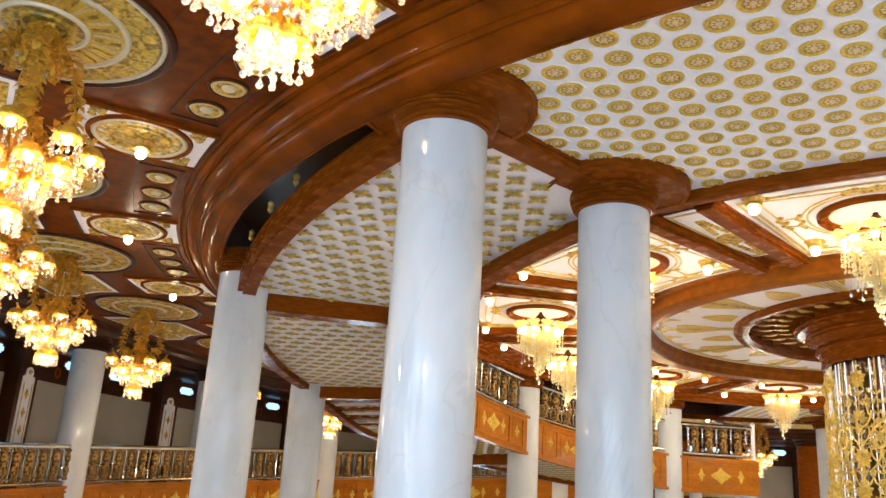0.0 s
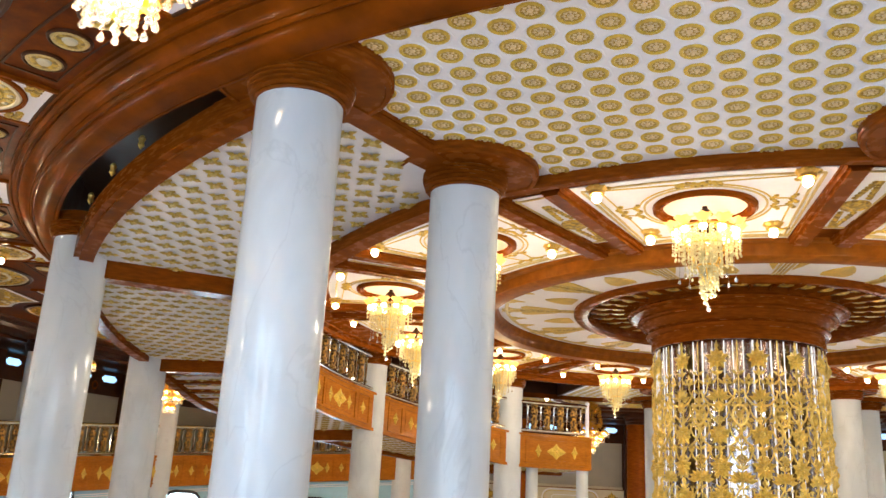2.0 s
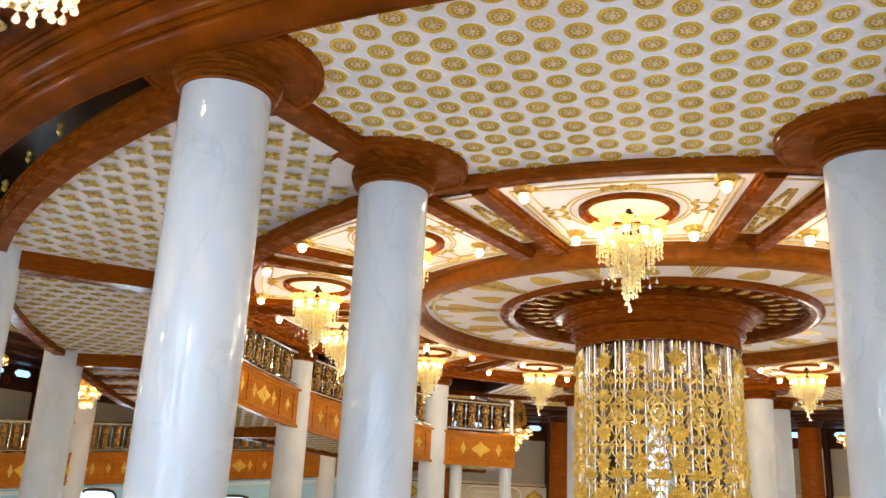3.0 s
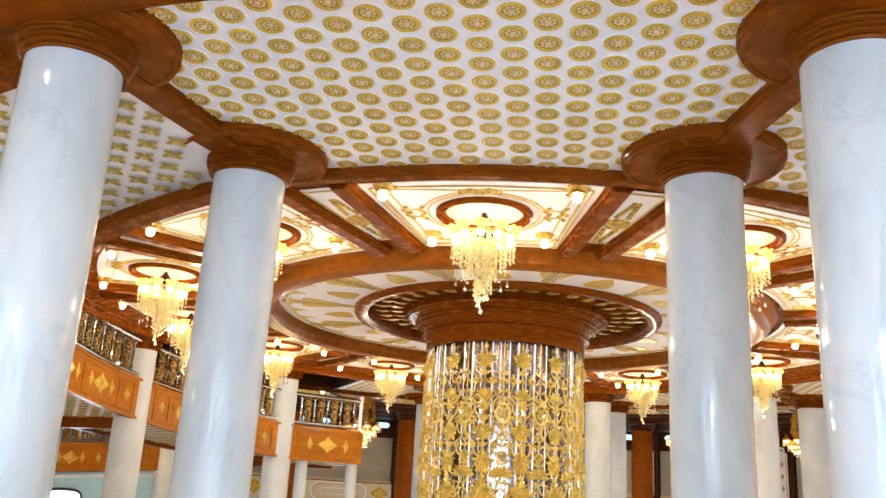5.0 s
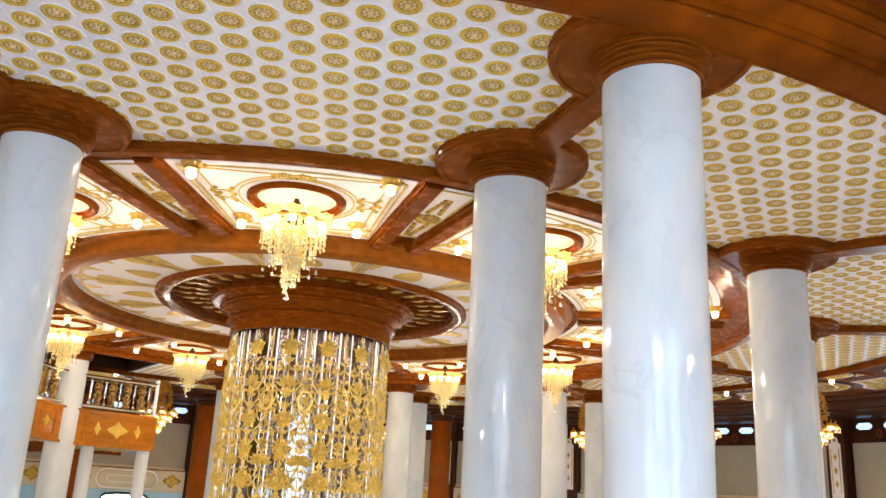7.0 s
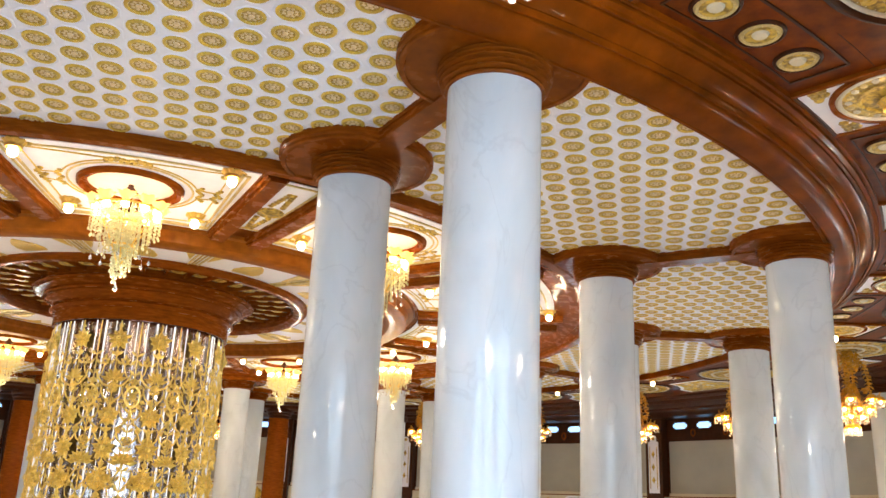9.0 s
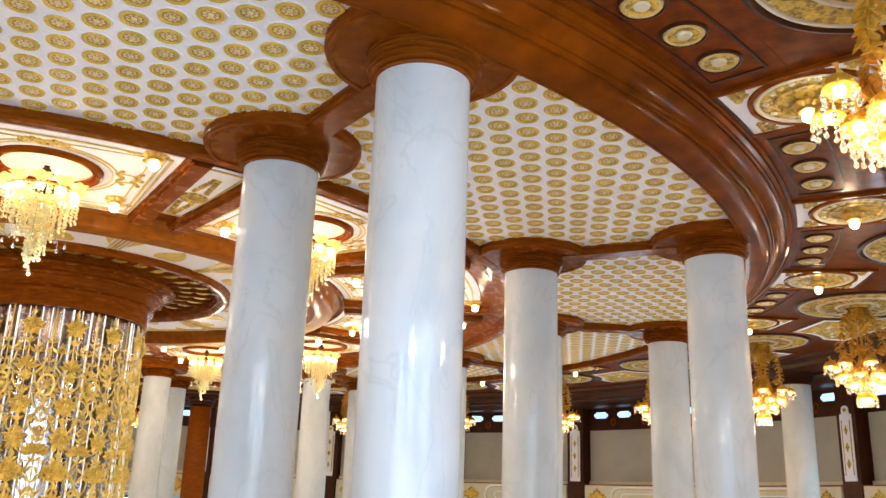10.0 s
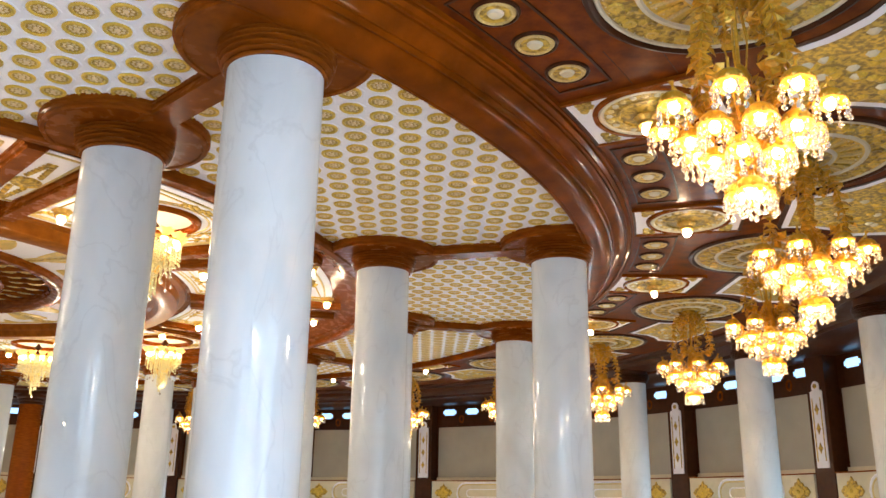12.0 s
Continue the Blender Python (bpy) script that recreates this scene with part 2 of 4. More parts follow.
# heights over the floor, radii of the hall
RI, RO, RK, RWALL, RCOL = 9.72, 12.41, 18.4, 20.5, 0.40
NECK, PAT, BEAM, TOP = E + 3.456, E + 3.80, E + 3.66, E + 4.04
BAYS = [-90 - 30 * i for i in range(12)]
STAIR0, STAIR1 = -105.0, -240.0  # angles over which the upper stair fills the ring

# ---- structure ----
g = Geo()
g.lathe([(0.01, 0.0), (7.0, 0.0), (14.0, 0.0), (21.6, 0.0)], FLOORM, 96)
tagged(g.make("floor"), "polished pale stone hall floor", "floor", kind="structure")


def rosette(g, mx, r=0.115):
    """A low gilded boss in a sunk octagon: broad rim, ring coloured darker as groove shade, eight paler petals round a
    button.
    """
    g.lathe([(r * 1.34, 0.003), (r * 1.32, -0.007), (r * 1.25, -0.007), (r * 1.23, 0.002)], PLASTER, 8, mx=mx @ pose(0, 0, 0, 0, 0, 12.5))
    g.lathe([(r * 1.06, 0.004), (r * 1.03, -0.010), (r * 0.97, -0.016), (r * 0.82, -0.016), (r * 0.74, -0.006)], GOLDP, 18, mx=mx)
    g.lathe([(r * 0.74, -0.006), (r * 0.70, -0.002), (r * 0.24, -0.002)], GOLDD, 14, mx=mx)
    g.lathe([(r * 0.24, -0.002), (r * 0.21, -0.014), (0.001, -0.017)], ROSE, 7, mx=mx)
    for i in range(8):
        a = 6.2832 * i / 8
        c, s = math.cos(a), math.sin(a)
        x, y, d = r * 0.47 * c, r * 0.47 * s, r * 0.19
        g.add([(x + d * c, y + d * s, -0.003), (x - d * s, y + d * c, -0.003), (x - d * c, y - d * s, -0.003), (x + d * s, y - d * c, -0.003), (x, y, -0.014)],
              [(0, 1, 4), (1, 2, 4), (2, 3, 4), (3, 0, 4)], ROSE, mx)


def flower(g, mx, r=0.135):
    """A gilded blossom: two broad side wings, a pointed leaf above and below, small leaves between, a button."""
    for ang, ln, w in ((0, 1.12, 0.36), (180, 1.12, 0.36), (90, 1.20, 0.30), (270, 1.20, 0.30), (48, 0.56, 0.20), (132, 0.56, 0.20), (228, 0.56, 0.20), (312, 0.56, 0.20)):
        c, s = math.cos(radians(ang)), math.sin(radians(ang))
        p = lambda u, v, z: ((u * c - v * s) * r, (u * s + v * c) * r, z)
        g.add([p(0.05, 0, -0.017), p(ln * 0.55, w, -0.006), p(ln, 0, -0.012), p(ln * 0.55, -w, -0.006), p(ln * 0.55, 0, -0.034)], [(0, 1, 4), (1, 2, 4), (2, 3, 4), (3, 0, 4)], GOLDF, mx)
    g.lathe([(r * 0.32, -0.017), (r * 0.26, -0.038), (0.001, -0.044)], GOLDL, 8, mx=mx)


def hexgrid(kmax=16, step=0.335, base=11.769):
    for k in range(-kmax, kmax + 1):
        for j in range(-10, 6):
            yield -0.02 + 0.29 * k, base + step * j + (0 if k % 2 else step / 2)


TURNED = {-60: (-0.2725, -0.1605), -30: (0.0629, 0.449, 0.3325)}


def hexgrid_turned(p, q0, step=0.335):
    # the rosettes beside the front bay sit on a grid turned by one degree
    co, si = math.cos(math.radians(-1)), math.sin(math.radians(-1))
    for j in range(-16, 17):
        for i in range(5, 60):
            q, w = (j + q0) * step * 0.866, (i + p + (j + q0) / 2) * step
            yield q * co - w * si, q * si + w * co


def in_bay(u, v, r0, r1):
    r, a = math.hypot(u, v), math.degrees(math.atan2(u, v))
    return r0 < r < r1 and abs(a) < 14.9


# patterned ceiling over the open bays of the ring
g = Geo()
A_OPEN0, A_OPEN1 = STAIR0, STAIR1 + 360
g.lathe([(9.05, PAT), (12.78, PAT)], PLASTER, 90, A_OPEN0, A_OPEN1)
g.lathe([(9.05, PAT + 0.12), (12.78, PAT + 0.12)], PLASTER, 90, A_OPEN0, A_OPEN1)
for b in (-90, -60, -30, 0, 30, 60, 90, 120):
    for u, v in (hexgrid_turned(*TURNED[b]) if b in TURNED else hexgrid()):
        if in_bay(u, v, 9.10, 12.75):
            r, a = math.hypot(u, v), b + math.degrees(math.atan2(u, v))
            if a > A_OPEN1 - 0.8:
                continue
            rosette(g, at(r, a, PAT - 0.001, 10 + 30 * round((b - a) / 30)))
tagged(g.make("ceiling", smooth=True), "white plaster ceiling with rows of raised gold rosettes", "ceiling", kind="structure")

# dark void above the stair: an added lining, its gloom put into the near-black colour
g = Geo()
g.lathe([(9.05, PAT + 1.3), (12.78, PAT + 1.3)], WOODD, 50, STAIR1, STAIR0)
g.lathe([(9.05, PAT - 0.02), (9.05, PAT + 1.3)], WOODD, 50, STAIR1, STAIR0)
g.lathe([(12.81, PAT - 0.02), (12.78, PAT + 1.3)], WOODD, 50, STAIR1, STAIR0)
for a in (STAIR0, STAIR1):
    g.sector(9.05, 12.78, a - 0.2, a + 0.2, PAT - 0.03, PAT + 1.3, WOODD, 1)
tagged(g.make("ceiling"), "dark lining standing in for the unlit void over the curved stair", "ceiling", kind="structure")

# ring beams
B0 = BEAM
OUTER_PROF = [(12.80, PAT + 0.02), (12.80, B0 + 0.01), (12.81, B0), (12.835, B0), (12.842, B0 + 0.012), (12.86, B0 + 0.012), (12.868, B0 + 0.002), (12.98, B0 + 0.012), (13.07, B0 + 0.04), (13.13, B0 + 0.085),
              (13.14, B0 + 0.115), (13.155, B0 + 0.118), (13.16, B0 + 0.10), (13.18, B0 + 0.10), (13.195, B0 + 0.125), (13.20, B0 + 0.15), (13.215, B0 + 0.15), (13.24, B0 + 0.185), (13.30, B0 + 0.235), (13.36, B0 + 0.25),
              (13.365, B0 + 0.28), (13.382, B0 + 0.28), (13.387, B0 + 0.255), (13.41, B0 + 0.255), (13.415, B0 + 0.285), (13.455, B0 + 0.31), (13.46, B0 + 0.345), (13.478, B0 + 0.345), (13.483, B0 + 0.325), (13.51, B0 + 0.325), (13.515, TOP + 0.03)]
g = Geo().lathe(OUTER_PROF, WOODB, 200)
tagged(g.make("trim", smooth=True), "curved polished wooden ring beam with stepped mouldings", "beam", kind="structure")
g = Geo().lathe([(9.13, PAT + 0.02), (9.13, BEAM + 0.03), (9.10, BEAM), (8.98, BEAM), (8.95, BEAM + 0.03), (8.95, BEAM + 0.1), (8.84, BEAM + 0.13), (8.84, BEAM + 0.16), (8.60, BEAM + 0.22), (8.56, BEAM + 0.25), (8.40, BEAM + 0.25), (8.34, BEAM + 0.275), (8.27, BEAM + 0.275), (8.27, BEAM + 0.31)], WOOD, 180)
tagged(g.make("trim", smooth=True), "slim curved wooden beam between the inner columns", "beam", kind="structure")
for k in range(12):
    a = -105 - 30 * k
    stair = 0 < k <= 4
    if stair:
        continue
    g = Geo()
    g.box(RI + 0.5, RO - 0.5, -0.15, 0.15, BEAM, PAT + 0.02, WOOD, at(0, a))
    g.box(RI + 0.5, RO - 0.5, -0.17, 0.17, BEAM + 0.09, PAT + 0.01, WOOD, at(0, a))
    # a round collar with a raised lip; it dies into the ring beam behind it
    for rr, lo, hi in ((RI, -0.66, 2.0), (RO, -2.0, 0.445)):
        rows = []
        for i in range(64):
            w = 6.2832 * i / 64
            rows.append([(min(max(q * math.cos(w), lo), hi), q * math.sin(w), z) for q, z in ((0.44, BEAM + 0.022), (0.775, BEAM + 0.022), (0.785, BEAM + 0.004), (0.825, BEAM + 0.004), (0.84, BEAM + 0.018), (0.84, BEAM + 0.05), (0.86, BEAM + 0.065), (0.86, PAT + 0.02))])
        g.grid(rows, WOOD, closed_u=True, mx=at(rr, a))
    tagged(g.make("trim", smooth=True), "wooden radial beam with round collars at the columns", "beam", kind="structure")

TIN = E + 3.93
# inner ceiling: panels, strips and radial ribs
g = Geo()
g.lathe([(5.3, TIN + 0.03), (8.8, TIN + 0.03)], WOOD, 120)
for b in BAYS:
    g.sector(5.6, 8.29, b - 10.9, b + 10.9, TIN - 0.012, TIN, PLASTER, 14)
    for r0, r1 in ((5.70, 5.73), (5.78, 5.795), (8.13, 8.16)):
        g.sector(r0, r1, b - 10.2, b + 10.2, TIN - 0.03, TIN - 0.012, GOLDL, 14)
    for s in (-1, 1):
        for w in (10.15, 9.6):
            g.sector(5.72, 8.14, b + s * w - 0.12, b + s * w + 0.12, TIN - 0.03, TIN - 0.012, GOLDL, 2)
    ring = at(7.09, b, TIN)
    g.lathe([(0.79, -0.012), (0.785, -0.026), (0.765, -0.026), (0.76, -0.012)], GOLDL, 40, mx=ring)
    # four curved frames round the lamp ring, with leaf scrolls where they meet
    for sx in (-1, 1):
        far = 0.90 if sx > 0 else 1.20
        wide = lambda x: (7.09 + x) * 0.165 - 0.10
        for sy in (-1, 1):
            arc = [(sx * 0.84 * math.cos(radians(t)), sy * 0.84 * math.sin(radians(t))) for t in range(14, 79, 8)]
            line = [(sx * far, sy * 0.10), (sx * far, sy * wide(sx * far)), (sx * 0.12, sy * wide(sx * 0.12))] + arc[::-1] + [(sx * far, sy * 0.10)]
            g.tube([(x, y, -0.014) for x, y in line], 0.013, GOLDP, 5, ring)
            for px, py, k, turn in ((sx * far, sy * 0.12, 1.0, 90), (sx * 0.10, sy * wide(sx * 0.12), 1.0, 0), (sx * 0.13, sy * 0.86, 0.9, 0), (sx * 0.83, sy * 0.14, 0.9, 90), (sx * far, sy * wide(sx * far), 1.2, 45)):
                for j in range(5):
                    u = (j - 2) * 0.065 * k
                    o = 0.03 * math.cos(j * 1.57) * k
                    ca, sa = math.cos(radians(turn)), math.sin(radians(turn))
                    g.lathe([(0.042 * k, 0), (0.03 * k, -0.018), (0.001, -0.026)], GOLDP if j % 2 else GOLDG, 6, mx=ring @ pose(px + u * ca - o * sa, py + u * sa + o * ca, -0.012))
    g.lathe([(0.67, -0.012), (0.665, -0.06), (0.63, -0.085), (0.59, -0.075), (0.57, -0.05), (0.54, -0.05), (0.53, 0.0), (0.50, 0.03), (0.49, 0.24)], WOOD, 48, mx=ring)
    g.lathe([(0.50, 0.20), (0.3, 0.23), (0.001, 0.235)], PLASTER, 40, mx=ring)
    for i in range(8):
        g.add([(0.1, -0.01, 0.225), (0.45, -0.05, 0.195), (0.45, 0.05, 0.195), (0.1, 0.01, 0.225)], [(0, 1, 2, 3)], GOLDL, ring @ pose(0, 0, 0, 0, 0, 45 * i))
    # strip panel on the column's axis
    c = b - 15
    g.sector(6.02, 8.24, c - 2.0, c + 2.0, TIN - 0.012, TIN, PLASTER, 4)
    for s in (-1, 1):
        g.sector(6.06, 8.20, c + s * 1.72 - 0.10, c + s * 1.72 + 0.10, TIN - 0.028, TIN - 0.012, GOLDL, 2)
    for r0 in (6.08, 8.14):
        g.sector(r0, r0 + 0.03, c - 1.7, c + 1.7, TIN - 0.028, TIN - 0.012, GOLDL, 3)
    q = at(6.98, c, TIN - 0.012)
    g.lathe([(0.20, 0), (0.17, -0.03), (0.12, -0.02), (0.07, -0.035), (0.001, -0.04)], GOLDG, 16, mx=q)
    for s in (-1, 1):
        for i in range(7):
            w = 0.085 * (1 - i / 9)
            for e in (-1, 1):
                g.lathe([(0.05, 0), (0.03, -0.02), (0.001, -0.026)], GOLDG, 6, mx=at(6.98 + s * (0.28 + 0.09 * i), c, TIN - 0.012) @ pose(0, e * w, 0))
    # ribs
    for s in (-1, 1):
        mx = at(0, c + s * 3.0)
        g.box(5.6, 8.5, -0.10, 0.10, TIN - 0.15, TIN + 0.005, WOOD, mx)
        g.box(5.58, 8.5, -0.135, 0.135, TIN - 0.11, TIN + 0.003, WOOD, mx)
        g.box(5.56, 8.5, -0.155, 0.155, TIN - 0.045, TIN + 0.001, WOOD, mx)
tagged(g.make("ceiling", smooth=True), "white and gold coffered ceiling panels between wooden ribs", "ceiling", kind="structure")
g = Geo().lathe([(5.62, TOP), (5.58, TOP - 0.06), (5.50, TOP - 0.08), (5.47, TOP - 0.12), (5.36, TOP - 0.13), (5.34, TOP - 0.30), (5.30, TOP - 0.33), (4.98, TOP - 0.33), (4.95, TOP - 0.30), (4.92, TOP - 0.2), (4.86, TOP - 0.16), (4.84, TOP - 0.02)], WOODR, 160)
tagged(g.make("trim", smooth=True), "round polished wooden ring beam around the centre", "beam", kind="structure")

# fan ceiling and disc round the central column
FAN = TOP - 0.04
g = Geo().lathe([(3.1, FAN), (4.9, FAN)], PLASTER, 96)
for i in range(12):
    c = i * 30.0 + 15
    for e in (-1, 1):
        g.sector(3.25, 4.78, c + e * 1.5 - 0.28, c + e * 1.5 + 0.28, FAN - 0.016, FAN, GOLDL, 2)
        g.sector(3.25, 4.78, c + e * 0.45 - 0.22, c + e * 0.45 + 0.22, FAN - 0.012, FAN, GOLDG, 2)
    c += 15

    def leaf(pts, m=GOLDG, z=0.013):
        g.poly([polar(r, c + d)[:2] for r, d in pts], FAN - z, FAN, m)

    # pointed leaf, wedge leaves beside the bars, spandrels over the scalloped petals
    leaf([(3.40, -3.6), (3.55, -4.2), (3.75, -3.2), (3.92, -1.5), (4.02, 0), (3.92, 1.5), (3.75, 3.2), (3.55, 4.2), (3.40, 3.6)], GOLDP)
    for e in (-1, 1):
        leaf([(3.60, e * 12.6), (3.85, e * 11.2), (4.08, e * 10.2), (4.28, e * 9.9), (4.38, e * 11.0), (4.36, e * 12.7)], GOLDP)
        leaf([(4.34, e * 4.7), (4.52, e * 5.5), (4.68, e * 7.4), (4.68, e * 2.4), (4.54, e * 3.7)], GOLDP)
        leaf([(4.56, e * 12.9), (4.70, e * 12.9), (4.70, e * 10.6)])
g.lathe([(4.72, FAN), (4.70, FAN - 0.02), (4.66, FAN - 0.02), (4.64, FAN)], GOLDL, 96)
tagged(g.make("ceiling", smooth=True), "white ring ceiling painted with gold fan leaves", "ceiling", kind="structure")
g = Geo().lathe([(3.27, FAN + 0.02), (3.27, FAN - 0.06), (3.22, FAN - 0.12), (3.12, FAN - 0.13), (3.05, FAN - 0.10), (2.98, FAN - 0.08), (2.94, FAN), (2.94, FAN + 0.12)], WOOD, 120)
g.lathe([(2.94, FAN + 0.10), (1.9, FAN + 0.10)], WOODD, 90)
for i in range(36):
    mx = at(0, 10.0 * i)
    g.box(2.0, 2.93, -0.02, 0.02, FAN + 0.02, FAN + 0.10, WOOD, mx)
    for r in (2.35, 2.68):
        q = at(r, 10.0 * i + 5, FAN + 0.09)
        g.lathe([(0.15, 0), (0.13, -0.03), (0.09, -0.015), (0.04, -0.04), (0.001, -0.045)], GOLDG, 10, mx=q)
tagged(g.make("ceiling", smooth=True), "dark carved wooden disc with gilded tracery", "ceiling", kind="structure")

# wooden outer ceiling with medallions
g = Geo()
g.lathe([(13.49, TOP), (17.7, TOP)], WOODC, 144)
for i in range(24):
    c = 15.0 * i - 7.5
    # three small medallions in a sunk frame
    g.sector(13.60, 13.615, c - 4.1, c + 4.1, TOP - 0.012, TOP, WOODD, 6)
    g.sector(14.14, 14.165, c - 4.1, c + 4.1, TOP - 0.016, TOP, WOODD, 6)
    for s in (-4.1, 4.1):
        g.sector(13.6, 14.16, c + s - 0.05, c + s + 0.05, TOP - 0.016, TOP, WOODD, 1)
    for s in (-2.6, 0, 2.6):
        q = at(13.86, c + s, TOP)
        g.lathe([(0.215, 0), (0.21, -0.02), (0.19, -0.03), (0.18, -0.012)], WOODD, 24, mx=q)
        g.lathe([(0.18, -0.012), (0.165, -0.03), (0.135, -0.024)], GOLDL, 24, mx=q)
        g.lathe([(0.135, -0.024), (0.115, -0.03), (0.075, -0.016)], GOLDG, 20, mx=q)
        g.lathe([(0.075, -0.016), (0.06, -0.035), (0.001, -0.04)], CREAM, 16, mx=q)
        for j in range(14):
            g.lathe([(0.018, 0), (0.001, -0.012)], GOLDL, 5, mx=q @ pose(0, 0, 0, 0, 0, j * 360 / 14) @ pose(0.152, 0, -0.026))
    # big round medallion
    q = at(15.62, c, TOP)
    g.lathe([(1.16, 0), (1.15, -0.03), (1.11, -0.045), (1.08, -0.03), (1.07, -0.01)], WOODD, 64, mx=q)
    g.lathe([(1.07, -0.01), (1.055, -0.03), (1.03, -0.03), (1.02, -0.012)], CREAM, 64, mx=q)
    g.lathe([(1.02, -0.012), (0.99, -0.03), (0.97, -0.018), (0.75, -0.02)], GOLDG, 64, mx=q)
    g.lathe([(0.75, -0.02), (0.735, -0.045), (0.705, -0.045), (0.69, -0.02)], CREAM, 64, mx=q)
    g.lathe([(0.69, -0.02), (0.40, -0.03)], GOLDP, 64, mx=q)
    g.lathe([(0.40, -0.03), (0.385, -0.055), (0.36, -0.055), (0.345, -0.03)], CREAM, 48, mx=q)
    g.lathe([(0.345, -0.03), (0.25, -0.035), (0.24, -0.06), (0.21, -0.06), (0.20, -0.04), (0.1, -0.06), (0.001, -0.07)], GOLDG, 40, mx=q)
    for j in range(32):
        g.box(0.43, 0.66, -0.016, 0.016, -0.042, -0.02, GOLDG if j % 2 else GOLDL, q @ pose(0, 0, 0, 0, 0, j * 11.25))
    for j in range(40):
        w = q @ pose(0, 0, 0, 0, 0, j * 9)
        g.lathe([(0.075, 0), (0.06, -0.018), (0.02, -0.012), (0.001, -0.026)], GOLDP if j % 2 else GOLDG, 7, mx=w @ pose(0.87 + (0.05 if j % 2 else -0.05), 0, -0.02))
    for r in (1.0, 0.62, 0.30):
        for j in range(int(r * 60)):
            g.lathe([(0.016, 0), (0.001, -0.014)], CREAM, 5, mx=q @ pose(0, 0, 0, 0, 0, j * 360 / int(r * 60)) @ pose(r + 0.02 if r < 0.9 else 0.99, 0, -0.02))
    # lamp panel on the pillar's axis
    c += 7.5
    g.sector(13.53, 15.0, c - 2.35, c + 2.35, TOP - 0.018, TOP, PLASTER, 4)
    for r0, r1 in ((13.51, 13.54), (15.0, 15.04)):
        g.sector(r0, r1, c - 2.45, c + 2.45, TOP - 0.04, TOP, WOODD, 4)
    for s in (-1, 1):
        g.sector(13.51, 15.04, c + s * 2.42 - 0.09, c + s * 2.42 + 0.09, TOP - 0.045, TOP, WOOD, 3)
        for r, e in ((13.68, 1), (14.86, -1)):
            for j in range(6):
                x, y = (j % 3) * 0.085, (j // 3) * 0.085
                if j == 5:
                    continue
                g.lathe([(0.055, 0), (0.04, -0.02), (0.001, -0.028)], GOLDG, 6, mx=at(r + e * y, c + s * (2.05 - x * 4.0), TOP - 0.018))
    q = at(14.28, c, TOP - 0.018)
    g.lathe([(0.60, 0), (0.59, -0.03), (0.55, -0.035), (0.54, -0.01)], WOOD, 40, mx=q)
    g.lathe([(0.54, -0.01), (0.52, -0.03), (0.49, -0.03), (0.48, -0.01)], CREAM, 40, mx=q)
    g.lathe([(0.48, -0.01), (0.36, -0.02), (0.345, -0.035), (0.32, -0.035), (0.31, -0.015), (0.18, -0.02), (0.15, -0.045), (0.001, -0.05)], GOLDG, 40, mx=q)
    for j in range(22):
        g.lathe([(0.04, 0), (0.03, -0.014), (0.001, -0.02)], GOLDL if j % 2 else CREAM, 6, mx=q @ pose(0, 0, 0, 0, 0, j * 360 / 22) @ pose(0.42, 0, -0.014))
    # gilded panel between the round medallions
    half = []
    for j in range(13):
        r = 15.55 + 1.75 * j / 12
        lim = 7.5
        for w in range(75):
            a = 0.1 * w
            dx = math.hypot(r * math.cos(radians(7.5 - a)) - 15.62, r * math.sin(radians(7.5 - a)))
            if dx < 1.36:
                lim = a
                break
        half.append((r, min(lim, 4.6)))
    out = [polar(r, c + a) for r, a in half] + [polar(r, c - a) for r, a in reversed(half)]
    g.poly([(x, y) for x, y, _ in out], TOP - 0.010, TOP, WOODD)
    for sc, mm, zz in ((0.93, PLASTER, 0.016), (0.84, GOLDG, 0.022)):
        out2 = [polar(16.47 + (r - 16.47) * sc, c + a * sc * (0.97 if sc < 0.9 else 1)) for r, a in half] + [polar(16.47 + (r - 16.47) * sc, c - a * sc * (0.97 if sc < 0.9 else 1)) for r, a in reversed(half)]
        g.poly([(x, y) for x, y, _ in out2], TOP - zz, TOP, mm)
    for j in range(48):
        r = 15.75 + 1.35 * random.random()
        lim = [a for q_, a in half if q_ >= r - 0.08][0] * 0.7
        g.lathe([(0.065, 0), (0.045, -0.02), (0.001, -0.03)], GOLDP if j % 4 else CREAM, 6, mx=at(r, c + random.uniform(-lim, lim), TOP - 0.022))
    # seams of the veneer
    for r in (14.3, 14.75):
        g.sector(r, r + 0.006, c - 5.6, c - 2.6, TOP - 0.003, TOP, WOODD, 2)
        g.sector(r, r + 0.006, c + 2.6, c + 5.6, TOP - 0.003, TOP, WOODD, 2)
tagged(g.make("ceiling", smooth=True), "polished wooden ceiling with gilded round medallions and lamp panels", "ceiling", kind="structure")

g = Geo().lathe([(17.6, TOP + 0.01), (17.62, TOP - 0.06), (17.75, TOP - 0.10), (17.9, TOP - 0.10), (17.95, TOP - 0.2), (18.1, TOP - 0.25), (18.7, TOP - 0.25), (18.75, TOP - 0.32), (19.3, TOP - 0.34), (19.4, TOP - 0.40), (RWALL - 0.01, TOP - 0.40)], WOODD, 144)
tagged(g.make("trim", smooth=True), "dark stepped wooden cornice along the outer wall", "cornice", kind="structure")

